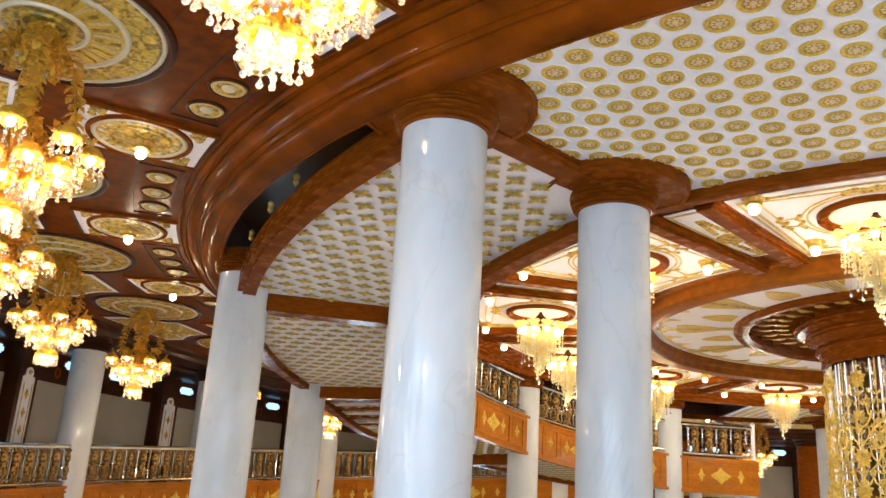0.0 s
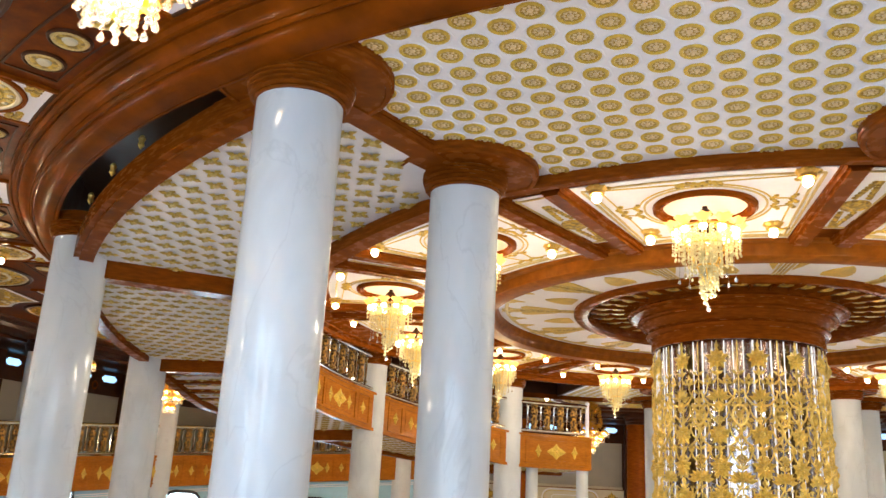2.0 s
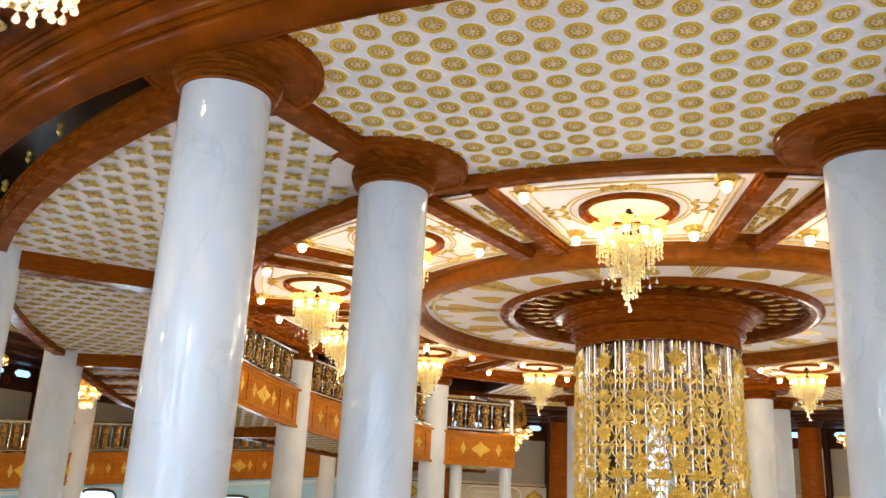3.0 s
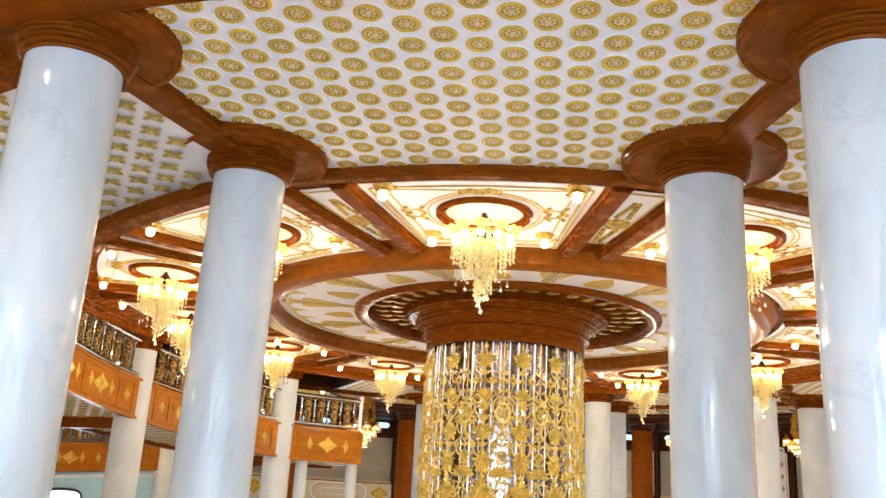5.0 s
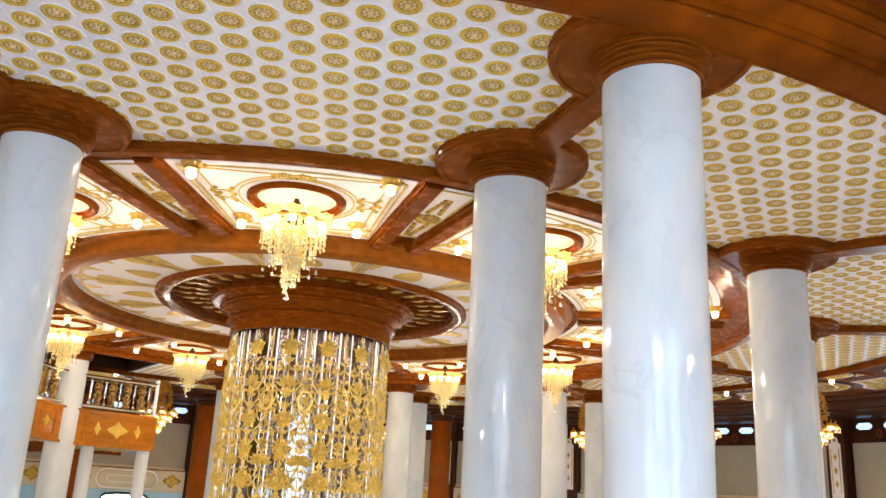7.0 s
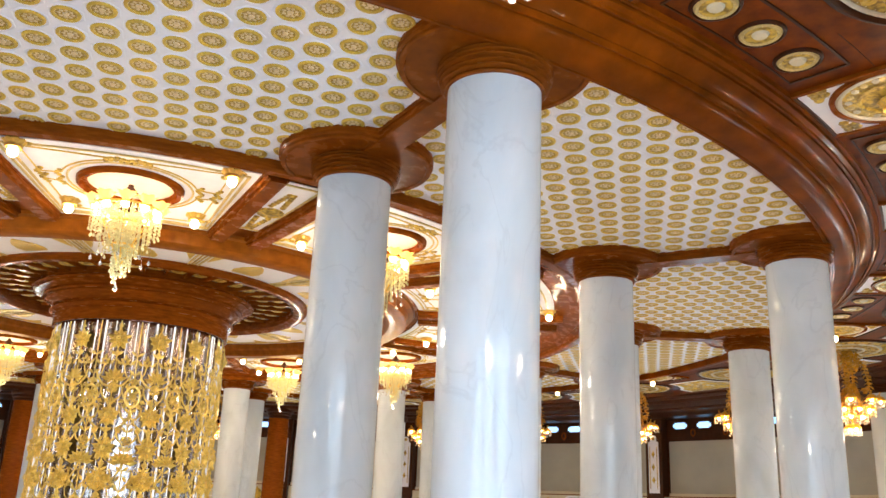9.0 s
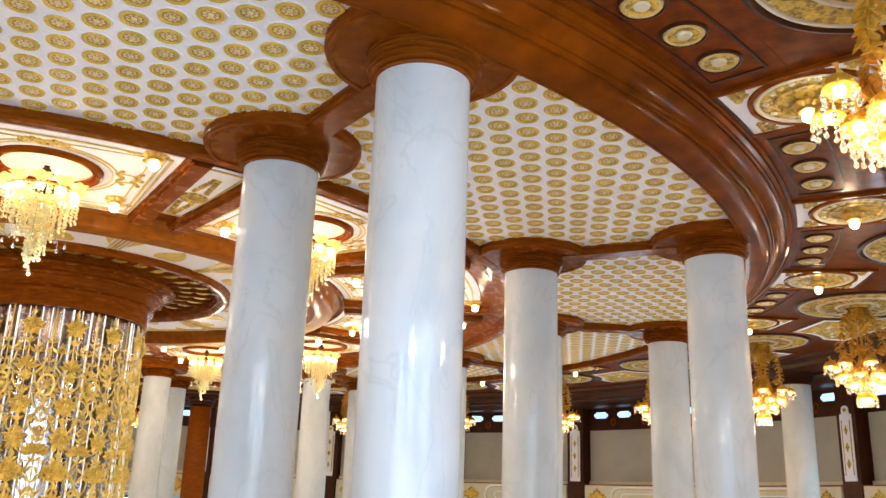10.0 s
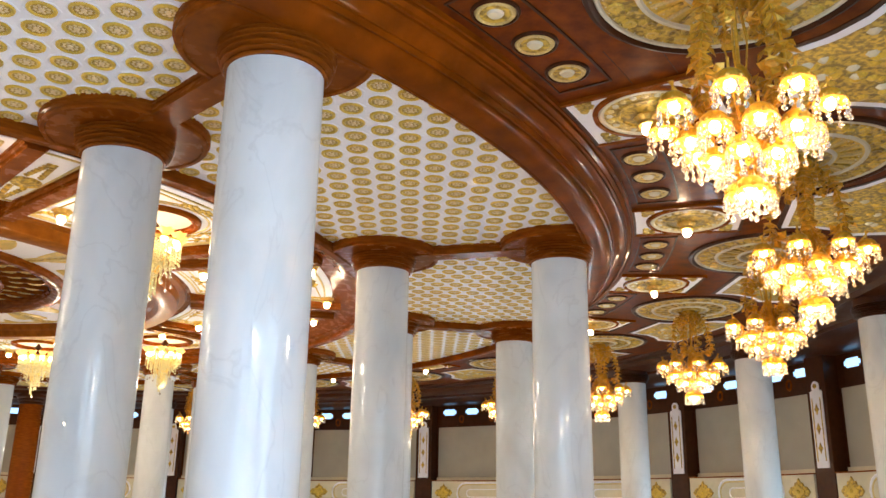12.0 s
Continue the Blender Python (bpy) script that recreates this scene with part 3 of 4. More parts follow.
# ---- outer wall ----
g = Geo()
OPEN = [(-104, -95), (-92, -83), (-80, -71)]  # tall windows behind the camera
g.sector(RWALL, RWALL + 0.3, -71, 256, 0, TOP + 0.2, WOODD, 120)
for a0, a1 in ((-95, -92), (-83, -80)):
    g.sector(RWALL, RWALL + 0.3, a0, a1, 0, TOP + 0.2, WOODD, 2)
for a0, a1 in OPEN:
    g.sector(RWALL, RWALL + 0.3, a0, a1, 4.6, TOP + 0.2, WOODD, 4)
tagged(g.make("wall_round"), "dark wooden outer wall of the round hall", "wall", kind="structure")
g = Geo()
g.lathe([(0.1, TOP + 1.6), (21.6, TOP + 1.6)], BLACK, 48)
tagged(g.make("ceiling"), "plain slab above the hall", "ceiling", kind="structure")


def wall_bay(c):
    """Panels of one bay of the outer wall; c is the bay's middle."""
    w = empty("wall_panel")
    n0 = RWALL
    g = Geo().sector(n0 - 0.03, n0 - 0.002, c - 6.3, c + 6.3, E + 1.05, E + 2.85, TAN, 6)
    g.make("panel", w)
    g = Geo().sector(n0 - 0.10, n0 - 0.002, c - 6.35, c + 6.35, E + 0.935, E + 1.045, CREAM, 6)
    g.make("sill", w, label="cream stone sill")
    Geo().sector(n0 - 0.42, n0 - 0.002, c - 6.45, c + 6.45, E + 0.90, E + 0.932, WOOD, 6).make("ledge", w, label="brown wooden ledge")
    # the lower wall stands forward, in line with the pillars
    n1 = n0 - 0.36
    g = Geo().sector(n1 - 0.05, n0 - 0.002, c - 6.4, c + 6.4, E + 0.06, E + 0.898, CREAM, 6)
    g.make("wainscot", w, label="cream wainscot panel")
    def rounded(ha, z0, z1, ca, cz):
        """A rounded frame on the wall as angle and height."""
        pts = []
        for sa, z, k in ((1, z1, 0), (-1, z1, 1), (-1, z0, 2), (1, z0, 3)):
            for j in range(5):
                t = radians(90 * k + 22.5 * j)
                pts.append((c + sa * (ha - ca) + ca * math.cos(t), (z - cz if z == z1 else z + cz) + cz * math.sin(t)))
        return pts + [pts[0]]
    for q, m, rad in ((rounded(3.35, E + 0.14, E + 0.84, 1.0, 0.33), PLASTER, 0.032), (rounded(3.15, E + 0.20, E + 0.78, 0.85, 0.28), GOLDL, 0.018), (rounded(2.2, E + 0.36, E + 0.62, 0.4, 0.12), PLASTER, 0.02)):
        Geo().tube([polar(n1 - 0.055, a, z) for a, z in q], rad, m, 6).make("moulding", w, True)
    for s in (-1, 1):
        g = Geo()
        mx = at(n1 - 0.05, c + s * 4.95, E + 0.5) @ pose(0, 0, 0, 0, -90, 0)
        out = [(0.32 * a, 0.37 * b) for a, b in ((1.0, 0), (0.72, 0.14), (0.66, 0.36), (0.42, 0.42), (0.36, 0.72), (0.0, 1.0), (-0.36, 0.72), (-0.42, 0.42), (-0.66, 0.36), (-0.72, 0.14), (-1.0, 0), (-0.72, -0.14), (-0.66, -0.36), (-0.42, -0.42), (-0.36, -0.72), (0, -1.0), (0.36, -0.72), (0.42, -0.42), (0.66, -0.36), (0.72, -0.14))]
        g.poly(out, 0.04, 0.0, GOLDG, mx)
        g.poly([(x * 0.6, y * 0.6) for x, y in out], 0.065, 0.03, GOLDP, mx)
        g.ball((0, 0, 0.06), 0.06, GOLDP, 10, 5, mx)
        g.make("gilded_ornament", w, label="gilded leaf ornament")
    Geo().sector(n1 - 0.04, n0 - 0.002, c - 6.4, c + 6.4, 0.0, E + 0.055, TEAL, 6).make("base_panel", w, label="pale blue lower wall")
    fr = Geo()
    for z0, z1, a0, a1 in ((0.1, E - 0.30, 2.45, 2.75), (0.1, E - 0.30, -2.75, -2.45)):
        fr.sector(n1 - 0.12, n1 - 0.045, c + a0, c + a1, z0, z1, BLACK, 1)
    arch = [(2.6, E - 0.32), (2.5, E - 0.20), (2.15, E - 0.12), (1.2, E - 0.08), (0, E - 0.06), (-1.2, E - 0.08), (-2.15, E - 0.12), (-2.5, E - 0.20), (-2.6, E - 0.32)]
    fr.tube([polar(n1 - 0.09, c + a, z) for a, z in arch], 0.055, BLACK, 8)
    fr.make("window_frame", w, label="dark arched window frame")
    pane = [polar(n1 - 0.05, c + a, z - 0.04) for a, z in arch] + [polar(n1 - 0.05, c - 2.5, 0.15), polar(n1 - 0.05, c + 2.5, 0.15)]
    Geo().add(pane, [tuple(range(len(pane)))], DAYP).make("pane", w, label="bright daylit glass")
    return tagged(w, "beige panel and cream moulded wainscot over an arched window", "wall panel", "bays of the outer wall")


def pillar(c):
    p = empty("pilaster")
    n0 = RWALL
    Geo().sector(n0 - 0.40, n0 - 0.002, c - 0.92, c + 0.92, 0, TOP - 0.4, WOODD, 2).make("post", p)
    g = Geo()
    mx = at(n0 - 0.402, c, E + 1.03) @ pose(0, 0, 0, 90, 0, -90)
    out = [(-0.2, 0), (0.2, 0), (0.2, 1.78), (0.12, 1.80), (0.12, 1.90)] + [(0.12 * math.cos(t * 0.3927), 1.90 + 0.12 * math.sin(t * 0.3927)) for t in range(1, 8)] + [(-0.12, 1.90), (-0.12, 1.80), (-0.2, 1.78)]
    g.poly(out, 0.03, 0.0, PLASTER, mx)
    g.make("board", p, label="white board with rounded top")
    g = Geo()
    for z in (0.45, 0.9, 1.35):
        d = [(0.0, z - 0.13), (0.035, z - 0.04), (0.075, z), (0.035, z + 0.04), (0.0, z + 0.13), (-0.035, z + 0.04), (-0.075, z), (-0.035, z - 0.04)]
        g.poly(d, 0.05, 0.03, GOLDG, mx)
    g.lathe([(0.06, 0.03), (0.05, 0.05), (0.03, 0.04), (0.001, 0.055)], GOLDG, 14, mx=mx @ pose(0, 1.9, 0))
    for s in (-1, 1):
        g.box(s * 0.14 - 0.012, s * 0.14 + 0.012, 0.15, 1.62, 0.03, 0.042, GOLDG, mx)
    g.make("gilding", p, label="gilded diamonds and borders")
    return tagged(p, "dark wooden wall pillar with white and gold board", "pilaster", "pillars of the outer wall")


def clerestory(c, off):
    w = empty("window_high")
    mx = at(RWALL - 0.01, c + off, E + 3.395) @ pose(0, 0, 0, 90, 0, -90)
    def cross(k):
        a, b = 0.27 * k, 0.105 * k
        return [(-a, -b * 0.5), (-a * 0.75, -b * 0.5), (-a * 0.75, -b), (a * 0.75, -b), (a * 0.75, -b * 0.5), (a, -b * 0.5), (a, b * 0.5), (a * 0.75, b * 0.5), (a * 0.75, b), (-a * 0.75, b), (-a * 0.75, b * 0.5), (-a, b * 0.5)]
    Geo().poly(cross(1.14), 0.02, 0.0, WOOD, mx).make("window_frame", w)
    Geo().poly(cross(1.0), 0.03, 0.021, WINB, mx).make("pane", w, label="daylit pale blue pane")
    return tagged(w, "small stepped window glowing with blue daylight", "window", kind="structure")


for i in range(24):
    c = 15.0 * i
    if -120 < ((c + 180) % 360) - 180 < -59:
        continue
    pillar(c)
    if not -120 < ((c + 7.5 + 180) % 360) - 180 < -59:
        wall_bay(c + 7.5)
        for off in (2.5, 5.2, 9.8, 12.5):
            clerestory(c, off)
        g = Geo()
        for off in (3.9, 7.5, 11.1):
            g.lathe([(0.15, 0), (0.14, 0.03), (0.10, 0.03), (0.09, 0)], WOOD, 20, mx=at(RWALL - 0.005, c + off, E + 3.14) @ pose(0, 0, 0, 0, -90, 0) @ Matrix.Diagonal((1, 0.7, 1, 1)))
        tagged(g.make("trim", smooth=True), "oval carved rings on the dark frieze", "trim", kind="structure")

for a0, a1 in OPEN:
    g = Geo()
    for f in (0, 0.33, 0.66, 1):
        a = a0 + (a1 - a0) * f
        g.sector(RWALL + 0.08, RWALL + 0.18, a - 0.15, a + 0.15, 0, 4.6, WOODD, 1)
    for z in (0.0, 2.3, 4.5):
        g.sector(RWALL + 0.08, RWALL + 0.18, a0, a1, z, z + 0.1, WOODD, 4)
    tagged(g.make("window_tall"), "tall dark-framed window letting in daylight", "window", kind="structure")
    mid = (a0 + a1) / 2
    lamp("window_daylight", "AREA", polar(RWALL + 0.5, mid, 2.5), 110, COOL, 3.0, (0, -6, -1.5), 4.3)

# ---- columns ----


def column(name, neck, capital=WOOD):
    c = empty(name)
    g = Geo()
    prof = [(0.60, 0.0), (0.60, 0.12), (0.56, 0.15), (0.52, 0.22), (0.47, 0.26), (0.43, 0.30)]
    g.lathe(prof, WOODD, 40).make("base", c, True, "dark moulded base")
    g = Geo().lathe([(RCOL, 0.28), (RCOL, 1.5), (RCOL, 3.0), (RCOL, neck)], MARBLE, 48)
    g.make("shaft", c, True)
    # five plump rings with sharp grooves between them, then a plain drum
    prof = [(RCOL - 0.02, neck), (0.425, neck - 0.005), (0.432, neck + 0.015), (0.425, neck + 0.03)]
    for z, r in ((0.035, 0.468), (0.078, 0.482), (0.118, 0.496), (0.158, 0.502), (0.196, 0.498)):
        prof += [(r - 0.052, neck + z), (r - 0.014, neck + z + 0.004), (r, neck + z + 0.012), (r, neck + z + 0.022), (r - 0.014, neck + z + 0.031), (r - 0.05, neck + z + 0.034)]
    g = Geo().lathe(prof + [(0.455, neck + 0.24), (0.46, neck + 0.36)], capital, 48)
    g.make("capital", c, True, "ringed wooden capital")
    return c


WOODEN = (75, 105, 120)
proto = {"in": tagged(column("column", NECK), "polished white marble column with a ringed wooden capital", "column", "inner ring of columns"),
         "out": tagged(column("column", NECK), "polished white marble column under the outer wooden ring beam", "column", "outer ring of columns"),
         "wall": tagged(column("column", NECK, WOODD), "white marble column standing before the outer wall", "column", "columns along the outer wall")}
for key, rr, angs in (("in", RI, [-105 - 30 * k for k in range(12)]), ("out", RO, [-105 - 30 * k for k in range(12)]), ("wall", RK, [15 * k for k in range(24) if not -122 < ((15 * k + 180) % 360) - 180 < -59 and 15 * k not in WOODEN])):
    proto[key].matrix_basis = at(rr, angs[0])
    for a in angs[1:]:
        copy_thing(proto[key], at(rr, a))

for i, a in enumerate(WOODEN):
    c = empty("wooden_column")
    Geo().lathe([(0.58, 0), (0.58, 0.2), (0.5, 0.28), (0.43, 0.34)], WOODD, 32).make("base", c, True)
    Geo().lathe([(0.42, 0.3), (0.42, 2.5), (0.41, NECK + 0.02)], WOOD, 40).make("shaft", c, True)
    Geo().lathe([(0.41, NECK), (0.46, NECK + 0.03), (0.44, NECK + 0.08), (0.5, NECK + 0.14), (0.48, NECK + 0.2), (0.55, NECK + 0.26), (0.55, TOP - 0.2)], WOODD, 40).make("capital", c, True)
    c.matrix_basis = at(RK, a)
    tagged(c, "round polished brown wooden column before the outer wall", "column", "wooden columns at the back")

# ---- curved stair in the ring ----


def u_of(d):
    return STAIR0 - d


def z_top(d):
    return E + 3.02 - 0.0177 * (min(u_of(d), 120) - 69)


def z_bot(d):
    return z_top(d) - 0.93 if u_of(d) > 60 else z_sof(d) - 0.20 - 0.22 * u_of(d) / 60


def z_cap(d):
    return min(z_top(d), E + 3.62)


def z_sof(d):
    u = min(u_of(d), 120)
    z = E + 3.19 - 0.0172 * (u - 30)
    f = min(max((u - 60) / 12, 0), 1)
    return z * (1 - f) + (E + 2.09 - 0.0177 * (u - 69) + 0.02) * f


A_END = -240.0
stair = empty("curved_stair")
tagged(stair, "curved wooden stair with patterned white underside circling the ring", "stair")
g = Geo()
n = 40
g.grid([[polar(r, STAIR0 + (A_END - STAIR0) * i / n, z_sof(STAIR0 + (A_END - STAIR0) * i / n)) for r in (9.4, 12.3)] for i in range(n + 1)], PLASTER)
for k in range(5):
    b = -120 - 30 * k
    for u, v in hexgrid():
        if in_bay(u, v, 9.5, 12.2):
            r, a = math.hypot(u, v), b + math.degrees(math.atan2(u, v))
            near = min(math.hypot(r * math.cos(radians(a - STAIR0)) - q, r * math.sin(radians(a - STAIR0))) for q in (RI, RO))
            if A_END < a < STAIR0 - 1.2 and near > 0.75 and abs((a - STAIR0 + 15) % 30 - 15) > 1.25:
                flower(g, at(r, a, z_sof(a) - 0.003, 0))
g.make("soffit", stair, label="white soffit with rows of gold flowers")
g = Geo()
steps = 46
for i in range(steps):
    a0 = STAIR0 + (-225 - STAIR0) * i / steps
    a1 = STAIR0 + (-225 - STAIR0) * (i + 1) / steps
    g.sector(9.5, 12.25, a1, a0, z_sof(a1) + 0.06, min(z_top(a0) - 0.12, TOP + 0.1), WOOD, 1)
g.sector(9.5, 12.25, A_END, -225, z_sof(A_END) + 0.06, z_top(A_END) - 0.12, WOOD, 4)
g.make("steps", stair, label="dark wooden steps")
g = Geo()
g.sector(12.24, 12.44, A_END, STAIR0, lambda d: z_sof(d) - 0.13, lambda d: z_sof(d) + 0.22, WOOD, 60)
g.sector(12.42, 12.52, A_END, STAIR0, lambda d: z_sof(d) - 0.09, lambda d: z_sof(d) + 0.16, WOOD, 60)
g.make("outer_string", stair, label="polished wooden outer edge beam")
for k in range(1, 5):
    a = STAIR0 - 30 * k
    z = z_sof(a)
    Geo().box(9.5, 12.3, -0.17, 0.17, z - 0.26, z + 0.05, WOOD, at(0, a)).make("cross_beam", stair)
g = Geo()
g.sector(9.40, 9.50, A_END, STAIR0 - 60, z_bot, z_top, WOODF, 60)
g.sector(9.36, 9.52, A_END, STAIR0 - 60, lambda d: z_top(d) - 0.03, lambda d: z_top(d) + 0.03, WOODF, 60)
g.sector(9.37, 9.52, A_END, STAIR0 - 60, lambda d: z_bot(d) - 0.03, lambda d: z_bot(d) + 0.05, WOODF, 60)
g.sector(9.40, 9.50, STAIR0 - 60, STAIR0, z_bot, z_cap, WOOD, 40)
g.sector(9.37, 9.62, STAIR0 - 60, STAIR0, lambda d: z_bot(d) - 0.03, lambda d: z_bot(d) + 0.05, WOOD, 40)
g.sector(9.4, 12.4, A_END - 0.4, A_END, z_bot, z_top, WOODF, 1)
fascia = g.make("fascia", stair, label="orange-brown panelled wooden fascia")


def fascia_panels(parent, r, zt, zb, spans):
    """Framed panels with gilded diamonds on the face that looks at the axis; spans: start, end, three diamonds or one."""
    for p0, p1, big in spans:
        h = zt(p0) - zb(p0)
        g = Geo()
        for lo, hi in ((0.10, 0.15), (0.85, 0.90)):
            g.sector(r - 0.03, r - 0.002, p1, p0, lambda d: zb(d) + h * lo, lambda d: zb(d) + h * hi, WOODF, 6)
        for p in (p0, p1):
            g.sector(r - 0.03, r - 0.002, p - 0.16, p + 0.16, lambda d: zb(d) + h * 0.10, lambda d: zb(d) + h * 0.90, WOODF, 1)
        g.sector(r - 0.012, r - 0.002, p1 + 0.5, p0 - 0.5, lambda d: zb(d) + h * 0.21, lambda d: zb(d) + h * 0.79, WOODF, 6)
        g.make("panel_frame", parent)
        for f, w, hh, boss in (((0.5, 0.31, 0.24, 1), (0.2, 0.11, 0.20, 0), (0.8, 0.11, 0.20, 0)) if big else ((0.5, 0.11, 0.17, 0),)):
            d = p0 + (p1 - p0) * f
            mx = at(r - 0.013, d, (zt(d) + zb(d)) / 2) @ pose(0, 0, 0, 0, -90, 0) @ pose(0, 0, 0, 0, 0, 90)
            q = Geo()
            for ang, ln, wd in ((0, w, 0.5), (180, w, 0.5), (90, hh, 0.5), (270, hh, 0.5), (45, 0.62 * (w + hh) / 2, 0.35), (135, 0.62 * (w + hh) / 2, 0.35), (225, 0.62 * (w + hh) / 2, 0.35), (315, 0.62 * (w + hh) / 2, 0.35)):
                c, s, v = math.cos(radians(ang)), math.sin(radians(ang)), wd * min(w, hh)
                q.add([(0, 0, 0.03), (ln * 0.45 * c - v * s, ln * 0.45 * s + v * c, 0.004), (ln * c, ln * s, 0.012), (ln * 0.45 * c + v * s, ln * 0.45 * s - v * c, 0.004), (ln * 0.5 * c, ln * 0.5 * s, 0.04)],
                      [(0, 1, 4), (1, 2, 4), (2, 3, 4), (3, 0, 4)], GOLDP, mx)
            if boss:
                q.ball((0, 0, 0.04), 0.045, GOLD, 8, 4, mx)
            q.make("gilded_diamond", parent)


SPANS = [(-150.1, -159.0, 1), (-159.3, -162.5, 0)]
for a in (-165, -195):
    SPANS += [(a - 2.5, a - 5.7, 0), (a - 6.0, a - 14.9, 1), (a - 15.1, a - 24.0, 1), (a - 24.3, a - 27.5, 0)]
SPANS.append((-227.7, A_END + 0.5, 1))
fascia_panels(fascia, 9.40, z_top, z_bot, SPANS)

for a in (-229.8, -239.3):
    Geo().lathe([(0.26, 0), (0.26, 0.1), (0.2, 0.16), (0.18, 0.2), (0.18, z_bot(-230) + 0.01)], MARBLE, 24, mx=at(9.72, a)).make("support_post", stair, True, "slim white marble post")
for a in (-117.8, -122.1, -127.0):
    q = Geo().lathe([(0.02, 0.07), (0.045, 0.03), (0.03, -0.01), (0.04, -0.05), (0.001, -0.10)], GOLD, 8, mx=at(12.53, a, z_sof(a) + 0.30))
    q.make("gilded_bracket", stair, True, "small gilded bracket")

# balusters
g = Geo().lathe([(0.08, 0), (0.12, 0.02), (0.12, 0.06), (0.09, 0.09), (0.10, 0.13), (0.125, 0.19), (0.12, 0.26), (0.085, 0.31), (0.10, 0.35), (0.085, 0.39), (0.12, 0.44), (0.125, 0.51), (0.10, 0.57), (0.09, 0.61), (0.12, 0.64), (0.12, 0.68), (0.08, 0.70)], BRONZE, 10)
BALUSTER = g.make("baluster", None, True).data
bpy.data.objects.remove(bpy.data.objects["baluster"])
g = Geo().lathe([(0.03, 0), (0.045, 0.05), (0.022, 0.10), (0.028, 0.35), (0.022, 0.60), (0.045, 0.65), (0.03, 0.70)], CHROME, 8)
SPINDLE = g.make("spindle", None, True).data
bpy.data.objects.remove(bpy.data.objects["spindle"])


def balustrade(r, zt, a_from, a_to, step, label):
    b = empty("balustrade")
    n = int(abs(a_to - a_from) / 1.5) + 1
    path = lambda dz: [Vector(polar(r, a_from + (a_to - a_from) * i / n, zt(a_from + (a_to - a_from) * i / n) + dz)) for i in range(n + 1)]
    for nm, dz, rad in (("handrail", 0.92, 0.055), ("bottom_rail", 0.09, 0.04)):
        g = Geo()
        g.tube(path(dz), rad, CHROME, 8)
        g.make(nm, b, True, "polished metal rail")
    a = a_from - step / 2
    i = 0
    while a > a_to:
        if r < 10 and any(abs(a - k) < 3.0 for k in (-165, -195, -225)):
            a -= step / 2
            i += 1
            continue
        ob = new("baluster" if i % 2 == 0 else "spindle", BALUSTER if i % 2 == 0 else SPINDLE)
        ob.parent = b
        ob.matrix_basis = at(r, a, zt(a) + 0.14) @ Matrix.Diagonal((0.6, 1.0, 1.04, 1) if i % 2 == 0 else (1.2, 1.2, 1.04, 1))
        a -= step / 2
        i += 1
    for a in (a_to,):
        g = Geo().lathe([(0.07, 0), (0.07, 0.06), (0.055, 0.08), (0.055, 0.95), (0.075, 0.98), (0.06, 1.04), (0.001, 1.08)], PLASTER, 12, mx=at(r, a, zt(a)))
        g.make("newel_post", b, True, "white newel post")
    return tagged(b, label, "balustrade")


balustrade(9.46, lambda d: z_top(d) + 0.03, -150, A_END + 0.3, 2.6, "gilded balusters and steel rail on the curved stair")

# ---- lower flight along the outer wall ----
def zl(d):
    return E + 0.12 + 0.0252 * (-160 - d)


L0, L1 = -148.0, -228.0
low = empty("wall_stair")
tagged(low, "lower curved stair rising along the outer wall with panelled fascia", "stair")
g = Geo()
for i in range(30):
    a0, a1 = L0 + (L1 - L0) * i / 30, L0 + (L1 - L0) * (i + 1) / 30
    g.sector(18.25, RWALL - 0.06, a1, a0, zl(a0) - 0.5, zl(a0) - 0.15, WOOD, 1)
g.make("steps", low, label="dark wooden steps")
g = Geo()
g.sector(18.16, 18.26, L1, L0, lambda d: zl(d) - 0.95, zl, WOODF, 40)
g.sector(18.13, 18.28, L1, L0, lambda d: zl(d) - 0.05, lambda d: zl(d) + 0.02, WOODF, 40)
f2 = g.make("fascia", low, label="brown panelled wooden fascia")
fascia_panels(f2, 18.16, zl, lambda d: zl(d) - 0.95, [(L0 - 6.2 * k - 6.2 * f0, L0 - 6.2 * k - 6.2 * f1, big) for k in range(12) for f0, f1, big in ((0.02, 0.24, 0), (0.27, 0.98, 1))])
g = Geo()
g.sector(18.3, RWALL - 0.06, L1, L0, 0.0, lambda d: max(zl(d) - 0.97, 0.1), TEAL, 30)
g.make("under_wall", low, label="pale blue panelled wall under the stair")
for a in (146.0, 162.0, 176.5):
    arch = [(2.0, E - 0.42), (1.9, E - 0.20), (1.5, E - 0.09), (0.8, E - 0.05), (-0.8, E - 0.05), (-1.5, E - 0.09), (-1.9, E - 0.20), (-2.0, E - 0.42)]
    q = Geo().tube([polar(18.25, a + 2.0, 0.2)] + [polar(18.25, a + d, z) for d, z in arch] + [polar(18.25, a - 2.0, 0.2)], 0.055, BLACK, 8)
    q.make("window_frame", low, True, "dark arched window frame")
    pane = [polar(18.275, a + d * 0.97, z - 0.03) for d, z in arch] + [polar(18.275, a - 1.9, 0.2), polar(18.275, a + 1.9, 0.2)]
    Geo().add(pane, [tuple(range(len(pane)))], DAYP).make("pane", low, label="bright daylit glass")
for dz in (0.05, 0.11):
    n = 40
    Geo().tube([polar(18.28, L0 + (L1 - L0) * i / n, max(zl(L0 + (L1 - L0) * i / n) - 1.02 - dz, 0.3)) for i in range(n + 1)], 0.018, PLASTER, 6).make("moulding", low, True, "white moulding")
balustrade(18.22, lambda d: zl(d) + 0.0, L0, L1, 1.4, "gilded balusters and steel rail on the wall stair")

